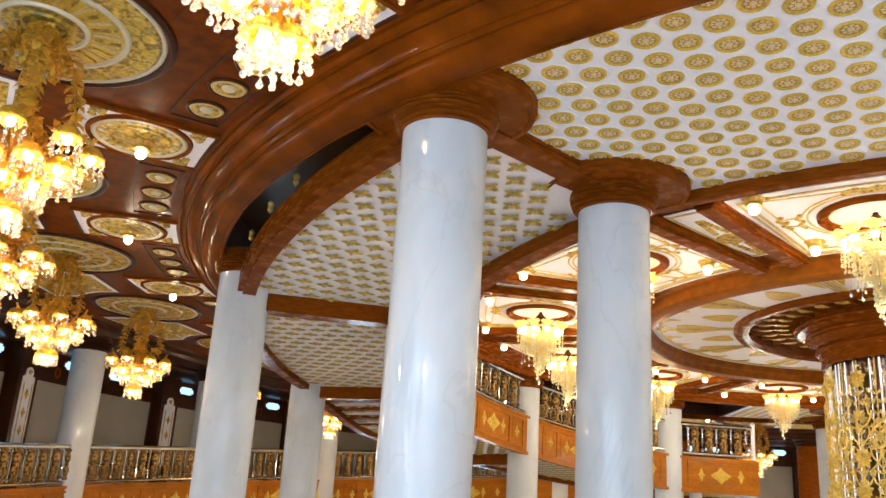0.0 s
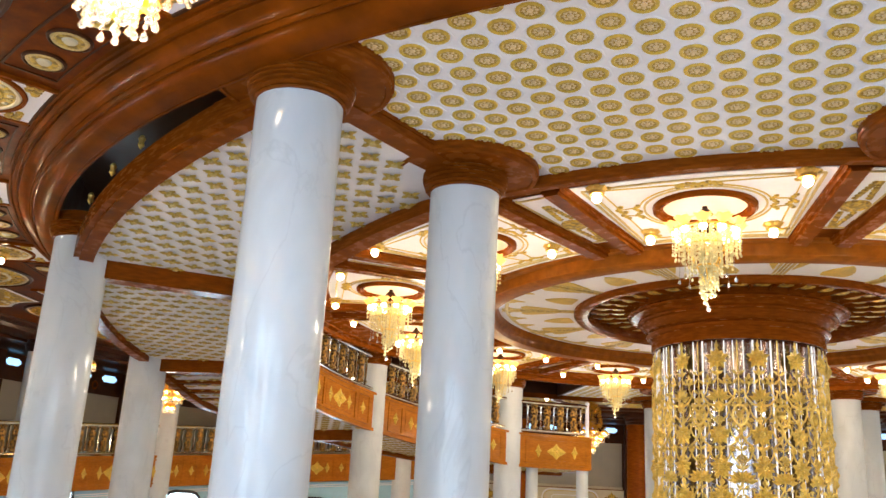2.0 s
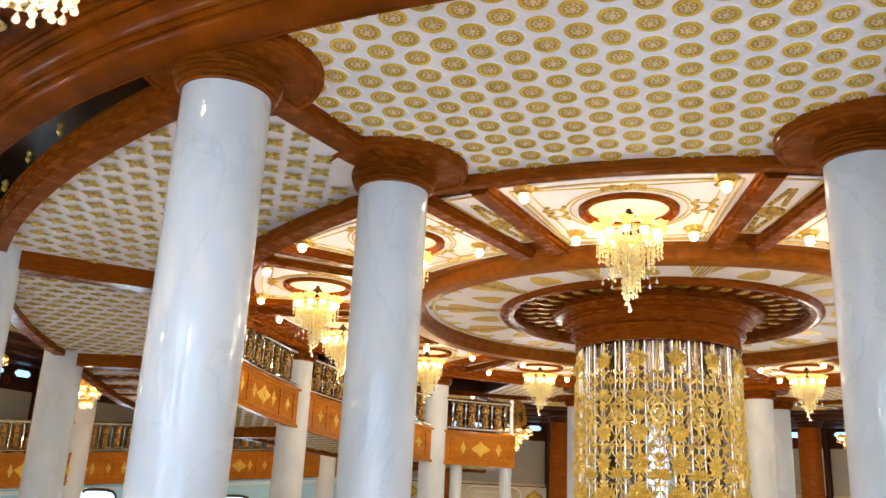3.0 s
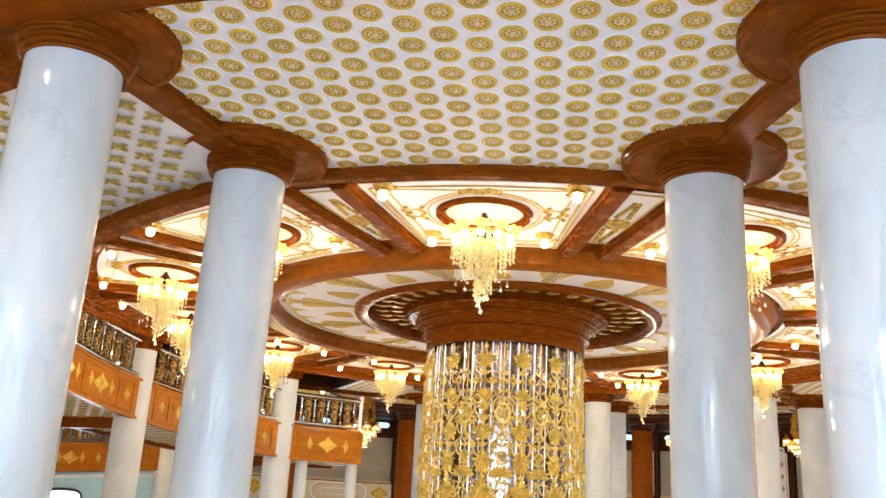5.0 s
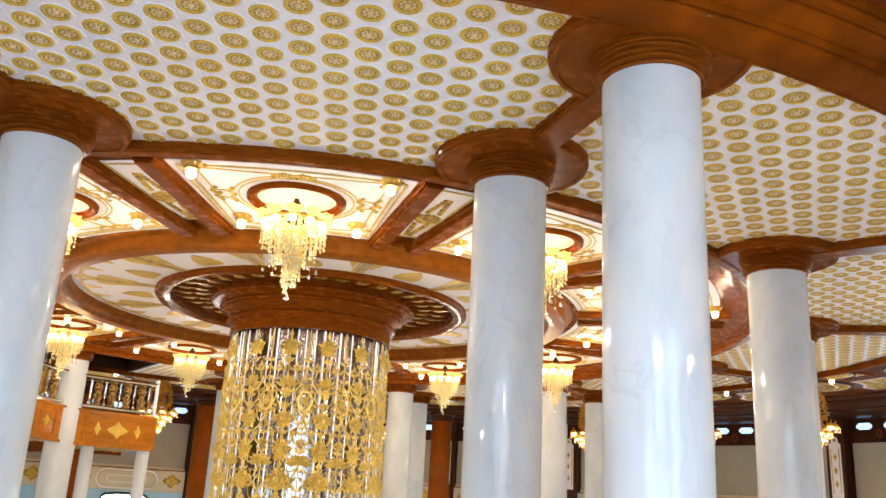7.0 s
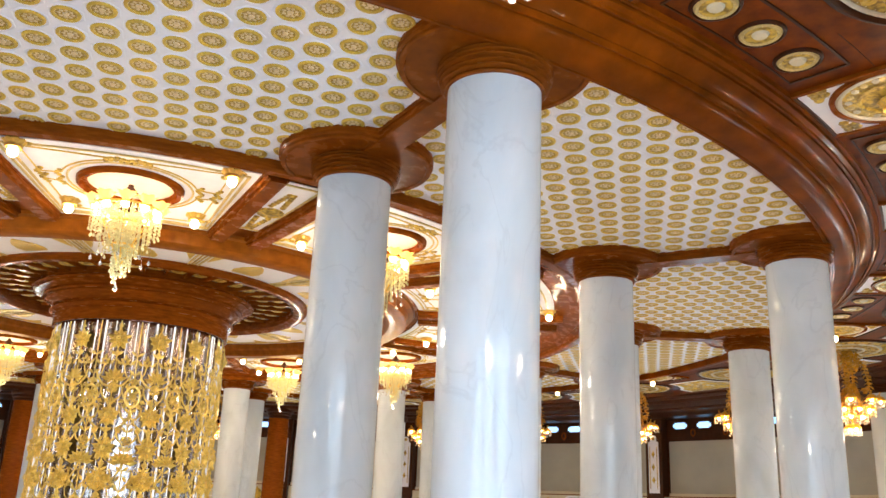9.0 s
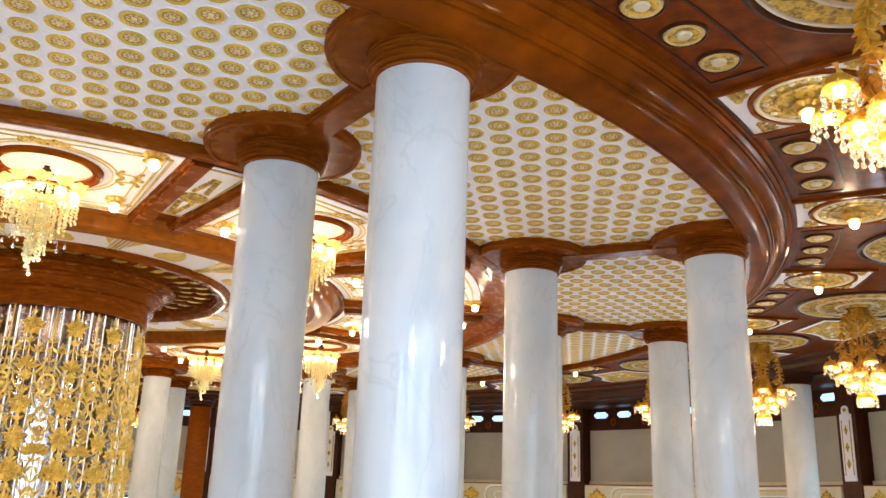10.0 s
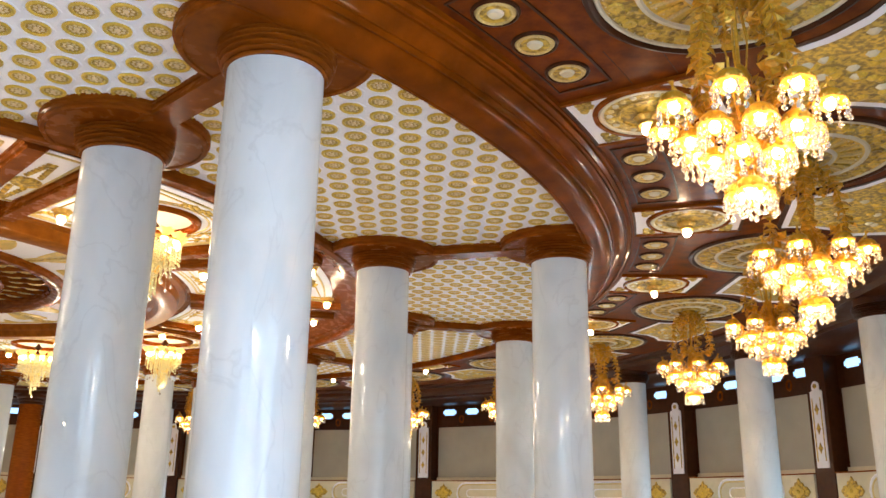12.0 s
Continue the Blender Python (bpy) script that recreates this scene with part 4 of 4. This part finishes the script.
# ---- central column ----
cc = empty("central_column")
tagged(cc, "mirror-clad round central column hung with gilded ornaments and crystal rods", "column")
g = Geo().lathe([(1.52, 0.0), (1.52, E + 3.25)], MIRROR, 72)
g.make("core", cc, True, "mirrored drum")
SK = E + 3.21
g = Geo().lathe([(1.58, SK + 0.03), (1.62, SK), (1.68, SK), (1.68, SK + 0.24), (1.72, SK + 0.24), (1.72, SK + 0.26), (1.76, SK + 0.28), (1.78, SK + 0.31), (1.76, SK + 0.34), (1.71, SK + 0.355), (1.71, SK + 0.38), (1.75, SK + 0.39), (1.79, SK + 0.45),
                 (1.88, SK + 0.52), (1.88, SK + 0.545), (1.93, SK + 0.545), (1.95, SK + 0.57), (1.93, SK + 0.60), (1.93, SK + 0.62), (2.02, SK + 0.655), (2.08, SK + 0.665), (2.08, SK + 0.69), (2.13, SK + 0.69), (2.16, SK + 0.72), (2.13, SK + 0.75), (2.06, SK + 0.76), (2.06, SK + 0.95)], WOOD, 96)
g.make("cornice", cc, True, "turned wooden cornice")


def petal(g, ang, r0, r1, w, z=0.03, x=0.0, y=0.0):
    """A pointed leaf with a raised ridge, from r0 to r1 along ang, in the plane of the drum's skin."""
    c, s = math.cos(radians(ang)), math.sin(radians(ang))
    p = lambda u, v, h: (x + u * c - v * s, y + u * s + v * c, h)
    m = r0 + (r1 - r0) * 0.45
    g.add([p(r0, 0, z * 0.6), p(m, w, 0.0), p(r1, 0, z * 0.4), p(m, -w, 0.0), p(m, 0, z)], [(0, 1, 4), (1, 2, 4), (2, 3, 4), (3, 0, 4), (3, 2, 1, 0)], GOLDN)


def blossom(n, r):
    g = Geo()
    for i in range(n):
        petal(g, 90 + 360 / n * i, r * 0.25, r * (1.0 if i % 2 == 0 else 0.82), r * 0.22, 0.04)
        petal(g, 90 + 360 / n * (i + 0.5), r * 0.15, r * 0.60, r * 0.18, 0.065)
    g.lathe([(r * 0.28, 0.03), (r * 0.22, 0.075), (r * 0.10, 0.07), (0.001, 0.09)], GOLDN, 8)
    return g


def curl(g, pts, rad=0.015):
    g.tube([(x, y, 0.025) for x, y in pts], [rad] * (len(pts) - 1) + [rad * 0.5], GOLDN, 5)


ORN = {}
ORN["flower"] = blossom(10, 0.19)
petal(ORN["flower"], 90, 0.15, 0.27, 0.035)
petal(ORN["flower"], 270, 0.15, 0.29, 0.05)
ORN["bud"] = blossom(6, 0.085)
ORN["pair"] = Geo()
for e in (-1, 1):
    for k in range(6):
        petal(ORN["pair"], 90 + 60 * k, 0.01, 0.085 if k else 0.12, 0.03, 0.04, e * 0.16, 0.02)
    curl(ORN["pair"], [(e * 0.16, -0.06), (e * 0.14, -0.16), (e * 0.05, -0.28), (e * 0.01, -0.34)], 0.011)
ORN["crest"] = Geo()
for e in (-1, 1):
    curl(ORN["crest"], [(e * 0.03, -0.10), (e * 0.14, -0.06), (e * 0.22, 0.03), (e * 0.25, 0.14)], 0.018)
    for ang, ln in ((15, 0.20), (42, 0.19), (66, 0.18)):
        petal(ORN["crest"], ang if e > 0 else 180 - ang, 0.02, ln, 0.04, 0.05)
    petal(ORN["crest"], -90 + e * 24, 0.02, 0.15, 0.04, 0.04)
petal(ORN["crest"], 90, 0.0, 0.22, 0.045, 0.06)
petal(ORN["crest"], 270, 0.02, 0.20, 0.04, 0.05)
ORN["oval"] = Geo()
ORN["oval"].tube([(0.105 * math.cos(t * 0.3927), 0.15 * math.sin(t * 0.3927), 0.03) for t in range(17)], 0.021, GOLDN, 6)
ORN["oval"].lathe([(0.055, 0.0), (0.05, 0.04), (0.02, 0.06), (0.001, 0.07)], GOLDN, 10)
for ang in (60, 90, 120):
    petal(ORN["oval"], ang, 0.13, 0.28 if ang == 90 else 0.22, 0.04, 0.05)
for ang in (205, 235, 270, 305, 335):
    petal(ORN["oval"], ang, 0.11, 0.22, 0.035, 0.04)
for t in range(8):
    petal(ORN["oval"], t * 45, 0.04, 0.085, 0.02, 0.05)
ORN["scroll"] = Geo()
for e in (-1, 1):
    curl(ORN["scroll"], [(0, 0.16), (e * 0.02, 0.06), (e * 0.07, -0.03), (e * 0.15, -0.09), (e * 0.17, -0.15), (e * 0.12, -0.17), (e * 0.11, -0.12)])
    for k in range(5):
        petal(ORN["scroll"], 90 + 72 * k, 0.0, 0.06, 0.022, 0.04, e * 0.14, -0.13)
petal(ORN["scroll"], 90, 0.05, 0.20, 0.035)
ORN["lotus"] = Geo()
for k in range(9):
    petal(ORN["lotus"], 4 + 21.5 * k, 0.03, 0.15 + 0.065 * abs(math.cos(radians(4 + 21.5 * k))), 0.045, 0.03 + 0.03 * math.sin(radians(20 * k)))
for k in range(5):
    petal(ORN["lotus"], 20 + 35 * k, 0.0, 0.11, 0.04, 0.075)
curl(ORN["lotus"], [(0.0, 0.0), (-0.03, -0.10), (-0.10, -0.22), (-0.12, -0.34)], 0.014)
MESH = {}
for k, gg in ORN.items():
    ob = gg.make("ornament_" + k)
    MESH[k] = ob.data
    bpy.data.objects.remove(ob)
NM = 28
for i in range(NM):
    a = 360.0 / NM * i + 2.8
    seq = [("flower", 0.36), ("crest", 1.12), ("flower", 1.74), ("flower", 2.32), ("flower", 2.84), ("crest", 3.4), ("flower", 3.95)] if i % 2 == 0 else \
          [("pair", 0.80), ("oval", 1.40), ("scroll", 1.84), ("bud", 2.20), ("lotus", 2.56), ("pair", 2.95), ("oval", 3.4), ("lotus", 4.0)]
    for kind, dz in seq:
        ob = new("ornament", MESH[kind])
        ob.parent = cc
        rad = 1.63 + random.uniform(-0.015, 0.015)
        s = random.uniform(1.16, 1.26)
        ob.matrix_basis = at(rad, a + random.uniform(-0.4, 0.4), SK - dz) @ pose(0, 0, 0, 90, 0, 90) @ Matrix.Diagonal((s, s, s, 1))
    g = Geo()
    top = SK - 0.02
    g.tube([polar(1.62, a, top), polar(1.62, a, SK - 2.4), polar(1.62, a, 0.4)], 0.012, GOLDN, 5)
    for j in range(26):
        g.ball(polar(1.63, a, SK - 0.1 - j * 0.155), 0.02, GOLDN, 6, 4)
    for j in range(22):
        for e in (-1, 1):
            q = at(1.635, a + e * 2.2, SK - 0.62 - j * 0.17) @ pose(0, 0, 0, 90, 0, 90) @ pose(0, 0, 0, 0, 0, e * (38 if j % 2 else 128))
            g.add([(0, -0.065, 0.0), (0.03, 0.0, 0.012), (0, 0.08, 0.0), (-0.03, 0.0, 0.012), (0, 0.0, 0.03)], [(0, 1, 4), (1, 2, 4), (2, 3, 4), (3, 0, 4)], GOLDN, q)
    for z in (1.28, 1.62, 2.02, 2.75, 3.5):
        for e in (-1, 1):
            g.tube([polar(1.64, a + e * d, SK - z - h) for d, h in ((0.5, 0.30), (2.5, 0.20), (5.0, 0.14), (6.6, 0.02), (5.6, -0.08), (4.0, -0.04))], [0.012, 0.017, 0.018, 0.016, 0.013, 0.008], GOLDN, 5)
    g.make("ornament_string", cc, label="gilded string of beads and leaves")
    g = Geo()
    for da, ln in ((random.uniform(0.2, 0.4), 4.4), (random.uniform(0.6, 0.8), 4.2)):
        if random.random() < 0.25:
            continue
        b = a + da * 360 / NM
        z = SK - 0.02
        g.tube([polar(1.60, b, z), polar(1.60, b, z - ln)], random.choice((0.008, 0.011, 0.018)), CRYSTALW, 6)
        for j in range(10):
            g.ball(polar(1.60, b, z - 0.15 - 0.42 * j), 0.034, CRYSTAL, 6, 4)
    if g.v:
        g.make("crystal_rod", cc, True, "clear crystal rods")

# ---- lamps on the ceilings ----


def spot():
    s = empty("ceiling_lamp")
    g = Geo().lathe([(0.02, 0.0), (0.10, 0.0), (0.115, -0.02), (0.10, -0.04), (0.085, -0.06), (0.10, -0.09), (0.095, -0.11), (0.07, -0.115)], GOLD, 16)
    rows = []
    for i in range(32):
        a = i * 6.2832 / 32
        k = 1 + 0.22 * abs(math.sin(a * 4))
        rows.append([(r * k * math.cos(a), r * k * math.sin(a), z) for r, z in ((0.05, 0.0), (0.11, -0.005), (0.12, -0.025), (0.09, -0.05), (0.085, -0.07))])
    g.grid(rows, GOLD, closed_u=True)
    g.make("holder", s, True, "gilded leaf holder")
    Geo().ball((0, 0, -0.155), 0.060, BULBS, 14, 8).make("bulb", s, True, "lit round glass")
    return tagged(s, "lit round ceiling lamp in a gilded holder", "ceiling lamp", "lamps on the ceiling panels")


sp = spot()
places = [(14.24, 15.0 * i, TOP - 0.06) for i in range(24)]
for b in BAYS:
    for r, w in ((6.26, 7.6), (8.2, 8.6)):
        places += [(r, b - w, TOP - 0.11), (r, b + w, TOP - 0.11)]
sp.matrix_basis = at(*places[0][:2], places[0][2])
for r, a, z in places[1:]:
    copy_thing(sp, at(r, a, z))

# ---- chandeliers under the wooden ceiling ----


def teardrop(g, x, y, z, s, m=CRYSTAL):
    g.lathe([(0.001, 0), (0.008 * s, -0.012 * s), (0.02 * s, -0.035 * s), (0.016 * s, -0.05 * s), (0.001, -0.06 * s)], m, 6, mx=pose(x, y, z))


def leaf_scroll(g, mx, s, path=((0.03, 0.0), (0.12, 0.10), (0.24, 0.12), (0.34, 0.02), (0.39, -0.14), (0.38, -0.30), (0.32, -0.36), (0.29, -0.30))):
    """A drooping stem set with thin curled leaves."""
    pts = [Vector((x * s, 0, z * s)) for x, z in path]
    g.tube(pts, [0.009 * s + 0.003] * (len(pts) - 2) + [0.008 * s, 0.005 * s], GOLDC, 6, mx)
    for i in range(1, len(pts) - 1):
        for k in range(2):
            p = pts[i].lerp(pts[i + 1], 0.5 * k)
            t = (pts[i + 1] - pts[i]).normalized()
            nrm = Vector((t.z, 0, -t.x))
            across = Vector((0, 1, 0))
            for e in range(5):
                turn = 1.2566 * e + random.uniform(-0.5, 0.5)
                side = across * math.cos(turn) + nrm * math.sin(turn)
                flat = t.cross(side)
                ln, w = random.uniform(0.08, 0.17) * s, random.uniform(0.035, 0.06) * s
                tip = p + side * ln * 0.75 + t * ln * random.uniform(0.2, 0.9)
                mid = p.lerp(tip, 0.55) + side * 0.02 * s
                vs = [p, mid + flat * w, tip, mid - flat * w]
                th = t * 0.004
                g.add([tuple(v) for v in vs] + [tuple(v - th) for v in vs], [(0, 1, 2, 3), (7, 6, 5, 4), (0, 1, 5, 4), (1, 2, 6, 5), (2, 3, 7, 6), (3, 0, 4, 7)], GOLDC, mx)


SHADE, BULBM, FRINGE = Geo(), Geo(), Geo()
SHADE.lathe([(0.02, 0.06), (0.06, 0.05), (0.095, 0.02), (0.115, -0.03), (0.12, -0.06), (0.114, -0.062), (0.10, -0.02), (0.06, 0.03), (0.02, 0.045)], GOLDC, 14)
# scalloped amber glass skirt under the gilded cap
rows = []
for i in range(28):
    a = 6.2832 * i / 28
    k = 1 + 0.05 * math.cos(a * 7)
    rows.append([(r * k * math.cos(a), r * k * math.sin(a), z - 0.012 * math.cos(a * 7) * (z < -0.04)) for r, z in ((0.104, -0.035), (0.122, -0.052), (0.126, -0.072), (0.120, -0.072), (0.10, -0.038))])
SHADE.grid(rows, GLASSA, closed_u=True)
for i in range(7):
    SHADE.ball((0.112 * math.cos(i * 0.8976), 0.112 * math.sin(i * 0.8976), -0.035), 0.022, GOLDC, 6, 4)
BULBM.ball((0, 0, -0.065), 0.044, BULB, 12, 7, sz=1.2)
for i in range(11):
    a = 6.2832 * i / 11
    for j in range(3):
        if j == 2 and i % 2:
            continue
        teardrop(FRINGE, 0.124 * math.cos(a), 0.124 * math.sin(a), -0.062 - 0.05 * j, 0.8 + (0.35 if j == (1 if i % 2 else 2) else 0))
LM = {}
for nm, gg in (("shade", SHADE), ("bulb", BULBM), ("crystal_fringe", FRINGE)):
    ob = gg.make("proto_" + nm, None, True)
    LM[nm] = ob.data
    bpy.data.objects.remove(ob)


def big_chandelier():
    """Origin at the ceiling; hangs two metres."""
    c = empty("chandelier")
    g = Geo().lathe([(0.14, 0), (0.15, -0.03), (0.11, -0.08), (0.05, -0.12), (0.03, -0.16)], GOLDC, 20)
    g.make("canopy", c, True)
    g = Geo().tube([(0, 0, -0.14), (0, 0, -1.75)], 0.016, GOLDC, 8)
    g.lathe([(0.02, -0.75), (0.06, -0.80), (0.09, -0.88), (0.05, -0.95), (0.08, -1.05), (0.12, -1.15), (0.09, -1.28), (0.05, -1.34), (0.10, -1.45), (0.08, -1.58), (0.04, -1.66), (0.06, -1.74), (0.001, -1.84)], GOLDC, 16)
    for i in range(5):
        a = i * 1.2566
        g.tube([(0.05 * math.cos(a), 0.05 * math.sin(a), -0.2), (0.10 * math.cos(a), 0.10 * math.sin(a), -0.55), (0.06 * math.cos(a), 0.06 * math.sin(a), -0.85)], 0.007, GOLDC, 5)
    g.make("stem", c, True, "gilded stem")
    g = Geo()
    for i in range(4):
        leaf_scroll(g, pose(0, 0, -0.40, 0, 0, 90 * i + 12), 1.0, ((0.03, 0.22), (0.10, 0.31), (0.20, 0.30), (0.29, 0.18), (0.35, 0.02), (0.39, -0.16), (0.42, -0.34), (0.43, -0.50), (0.36, -0.58), (0.31, -0.50)))
        leaf_scroll(g, pose(0, 0, -1.02, 0, 0, 90 * i + 40), 0.62)
    for i in range(5):
        leaf_scroll(g, pose(0, 0, -0.22, 0, 0, 72 * i), 0.62)
        leaf_scroll(g, pose(0, 0, -1.50, 0, 0, 72 * i + 20), 0.40)
    g.make("leaf_crown", c, label="gilded leaf scrolls")
    tiers = ((8, 0.62, -1.16, 0.0), (8, 0.42, -1.36, 22.5), (5, 0.24, -1.52, 10), (3, 0.075, -1.80, 0))
    for cnt, rad, z, ph in tiers:
        for i in range(cnt):
            mx = pose(0, 0, 0, 0, 0, ph + 360 / cnt * i)
            g = Geo()
            g.tube([(0.05, 0, z - 0.05), (rad * 0.35, 0, z - 0.16), (rad * 0.7, 0, z - 0.08), (rad * 0.98, 0, z + 0.10), (rad * 1.05, 0, z + 0.15), (rad, 0, z + 0.16), (rad, 0, z + 0.04)], 0.011, GOLDC, 6)
            g.tube([(rad * 0.5, 0, z - 0.13), (rad * 0.62, 0, z - 0.02), (rad * 0.52, 0, z + 0.05), (rad * 0.42, 0, z)], 0.008, GOLDC, 5)
            arm = g.make("arm", c, True)
            arm.matrix_basis = mx
            for nm, me in LM.items():
                ob = new(nm, me)
                ob.parent = arm
                ob.matrix_basis = pose(rad, 0, z)
                if nm == "crystal_fringe":
                    ob["label"] = "hanging crystal drops"
    g = Geo()
    for k in range(60):
        a, r, z = random.uniform(0, 6.28), random.uniform(0.08, 0.34), random.uniform(-1.75, -1.15)
        teardrop(g, r * math.cos(a) * (1.9 + z * 0.75), r * math.sin(a) * (1.9 + z * 0.75), z, 1.1)
    tagged(g.make("crystal_spray", c, True, "loose crystal drops"), kind="stuff")
    return tagged(c, "lit gilded chandelier with many crystal-fringed shades", "chandelier", "chandeliers under the wooden ceiling")


bc = big_chandelier()
angs = [15.0 * i + 7.5 for i in range(24)]
bc.scale = (0.95, 0.95, 0.94)
bc.location = polar(15.62, angs[0], TOP - 0.06)
bc.rotation_euler = (0, 0, radians(angs[0]))
for i, a in enumerate(angs[1:]):
    copy_thing(bc, at(15.62, a, TOP - 0.06, 23 * i))
for a in angs:
    lamp("chandelier_glow", "POINT", polar(15.62, a, TOP - 2.34), 17, AMBER, 0.11)

# ---- crystal chandeliers over the inner panels ----


def crystal_chandelier():
    c = empty("crystal_chandelier")
    g = Geo().lathe([(0.10, 0.38), (0.04, 0.33), (0.035, 0.12), (0.11, 0.03), (0.06, 0.0), (0.03, -0.05), (0.025, -0.12), (0.12, -0.15), (0.15, -0.19), (0.05, -0.22)], WOODD, 16)
    g.make("canopy", c, True, "dark bronze canopy")
    g = Geo()
    for rad, z in ((0.45, -0.22), (0.30, -0.42), (0.14, -0.70)):
        g.tube([(rad * math.cos(t * 0.2618), rad * math.sin(t * 0.2618), z) for t in range(25)], 0.014, GOLD, 6)
    for i in range(6):
        g.tube([(0.03, 0, -0.16), (0.2, 0, -0.14), (0.45, 0, -0.22), (0.30, 0, -0.42), (0.14, 0, -0.70), (0.03, 0, -0.95)], 0.01, GOLD, 5, pose(0, 0, 0, 0, 0, 60 * i))
    g.make("frame", c, True, "gilded hoops")
    for i in range(10):
        a = 36 * i
        mx = pose(0, 0, 0, 0, 0, a)
        g = Geo()
        rows = []
        for k in range(24):
            w = 6.2832 * k / 24
            e = 1 + 0.16 * math.cos(w * 6)
            rows.append([(r * math.cos(w), r * math.sin(w), z) for r, z in ((0.05, -0.05), (0.085, -0.01), (0.105 * e, 0.03 * e), (0.12 * e, 0.035 * e))])
        g.grid(rows, GLOWG, closed_u=True, mx=mx @ pose(0.43, 0, -0.14))
        cup = g.make("cup", c, True, "amber glass cup")
        Geo().ball((0.40, 0, -0.25), 0.052, BULBK, 10, 6, mx).make("bulb", cup, True, "lit bulb")
    # strands hang from the hoops to a tapering, uneven lower edge
    edge = lambda r: -1.22 + 2.1 * r if r < 0.20 else -0.80 + 1.35 * (r - 0.20)
    for nm, r0, r1, cnt in (("upper_bead_curtain", 0.36, 0.47, 44), ("middle_bead_curtain", 0.20, 0.36, 42), ("lower_bead_curtain", 0.02, 0.20, 30)):
        g = Geo()
        for i in range(cnt):
            a, r = 6.2832 * i / cnt + random.uniform(-0.08, 0.08), random.uniform(r0, r1)
            end = edge(r) + random.uniform(-0.07, 0.12)
            z = min(-0.20, end + 0.62)
            while z > end:
                s = random.uniform(0.011, 0.023)
                g.ball((r * math.cos(a), r * math.sin(a), z), s, CRYSTALY, 5, 3)
                z -= s * 2.3
            teardrop(g, r * math.cos(a), r * math.sin(a), z + 0.01, 1.0, CRYSTALY)
        tagged(g.make(nm, c, True, "strands of amber crystal beads"), kind="stuff")
    g = Geo()
    for i in range(8):
        a = 0.7854 * i
        teardrop(g, 0.36 * math.cos(a), 0.36 * math.sin(a), -0.86, 1.2, CRYSTAL)
        g.tube([(0.34 * math.cos(a), 0.34 * math.sin(a), -0.5), (0.36 * math.cos(a), 0.36 * math.sin(a), -0.87)], 0.004, CRYSTAL, 4)
    teardrop(g, 0, 0, -1.22, 1.6, CRYSTAL)
    tagged(g.make("pendant_fringe", c, True, "clear crystal pendants"), kind="stuff")
    return tagged(c, "lit crystal chandelier with tapering strands of amber beads", "chandelier", "crystal chandeliers over the panels")


kc = crystal_chandelier()
kc.matrix_basis = at(7.09, BAYS[0], TIN - 0.15) @ Matrix.Diagonal((0.97, 0.97, 0.97, 1))
for i, b in enumerate(BAYS[1:]):
    copy_thing(kc, at(7.09, b, TIN - 0.15, 31 * i) @ Matrix.Diagonal((0.97, 0.97, 0.97, 1)))
for b in BAYS:
    lamp("crystal_glow", "POINT", polar(7.09, b, TIN - 1.52), 26, WARM, 0.13)
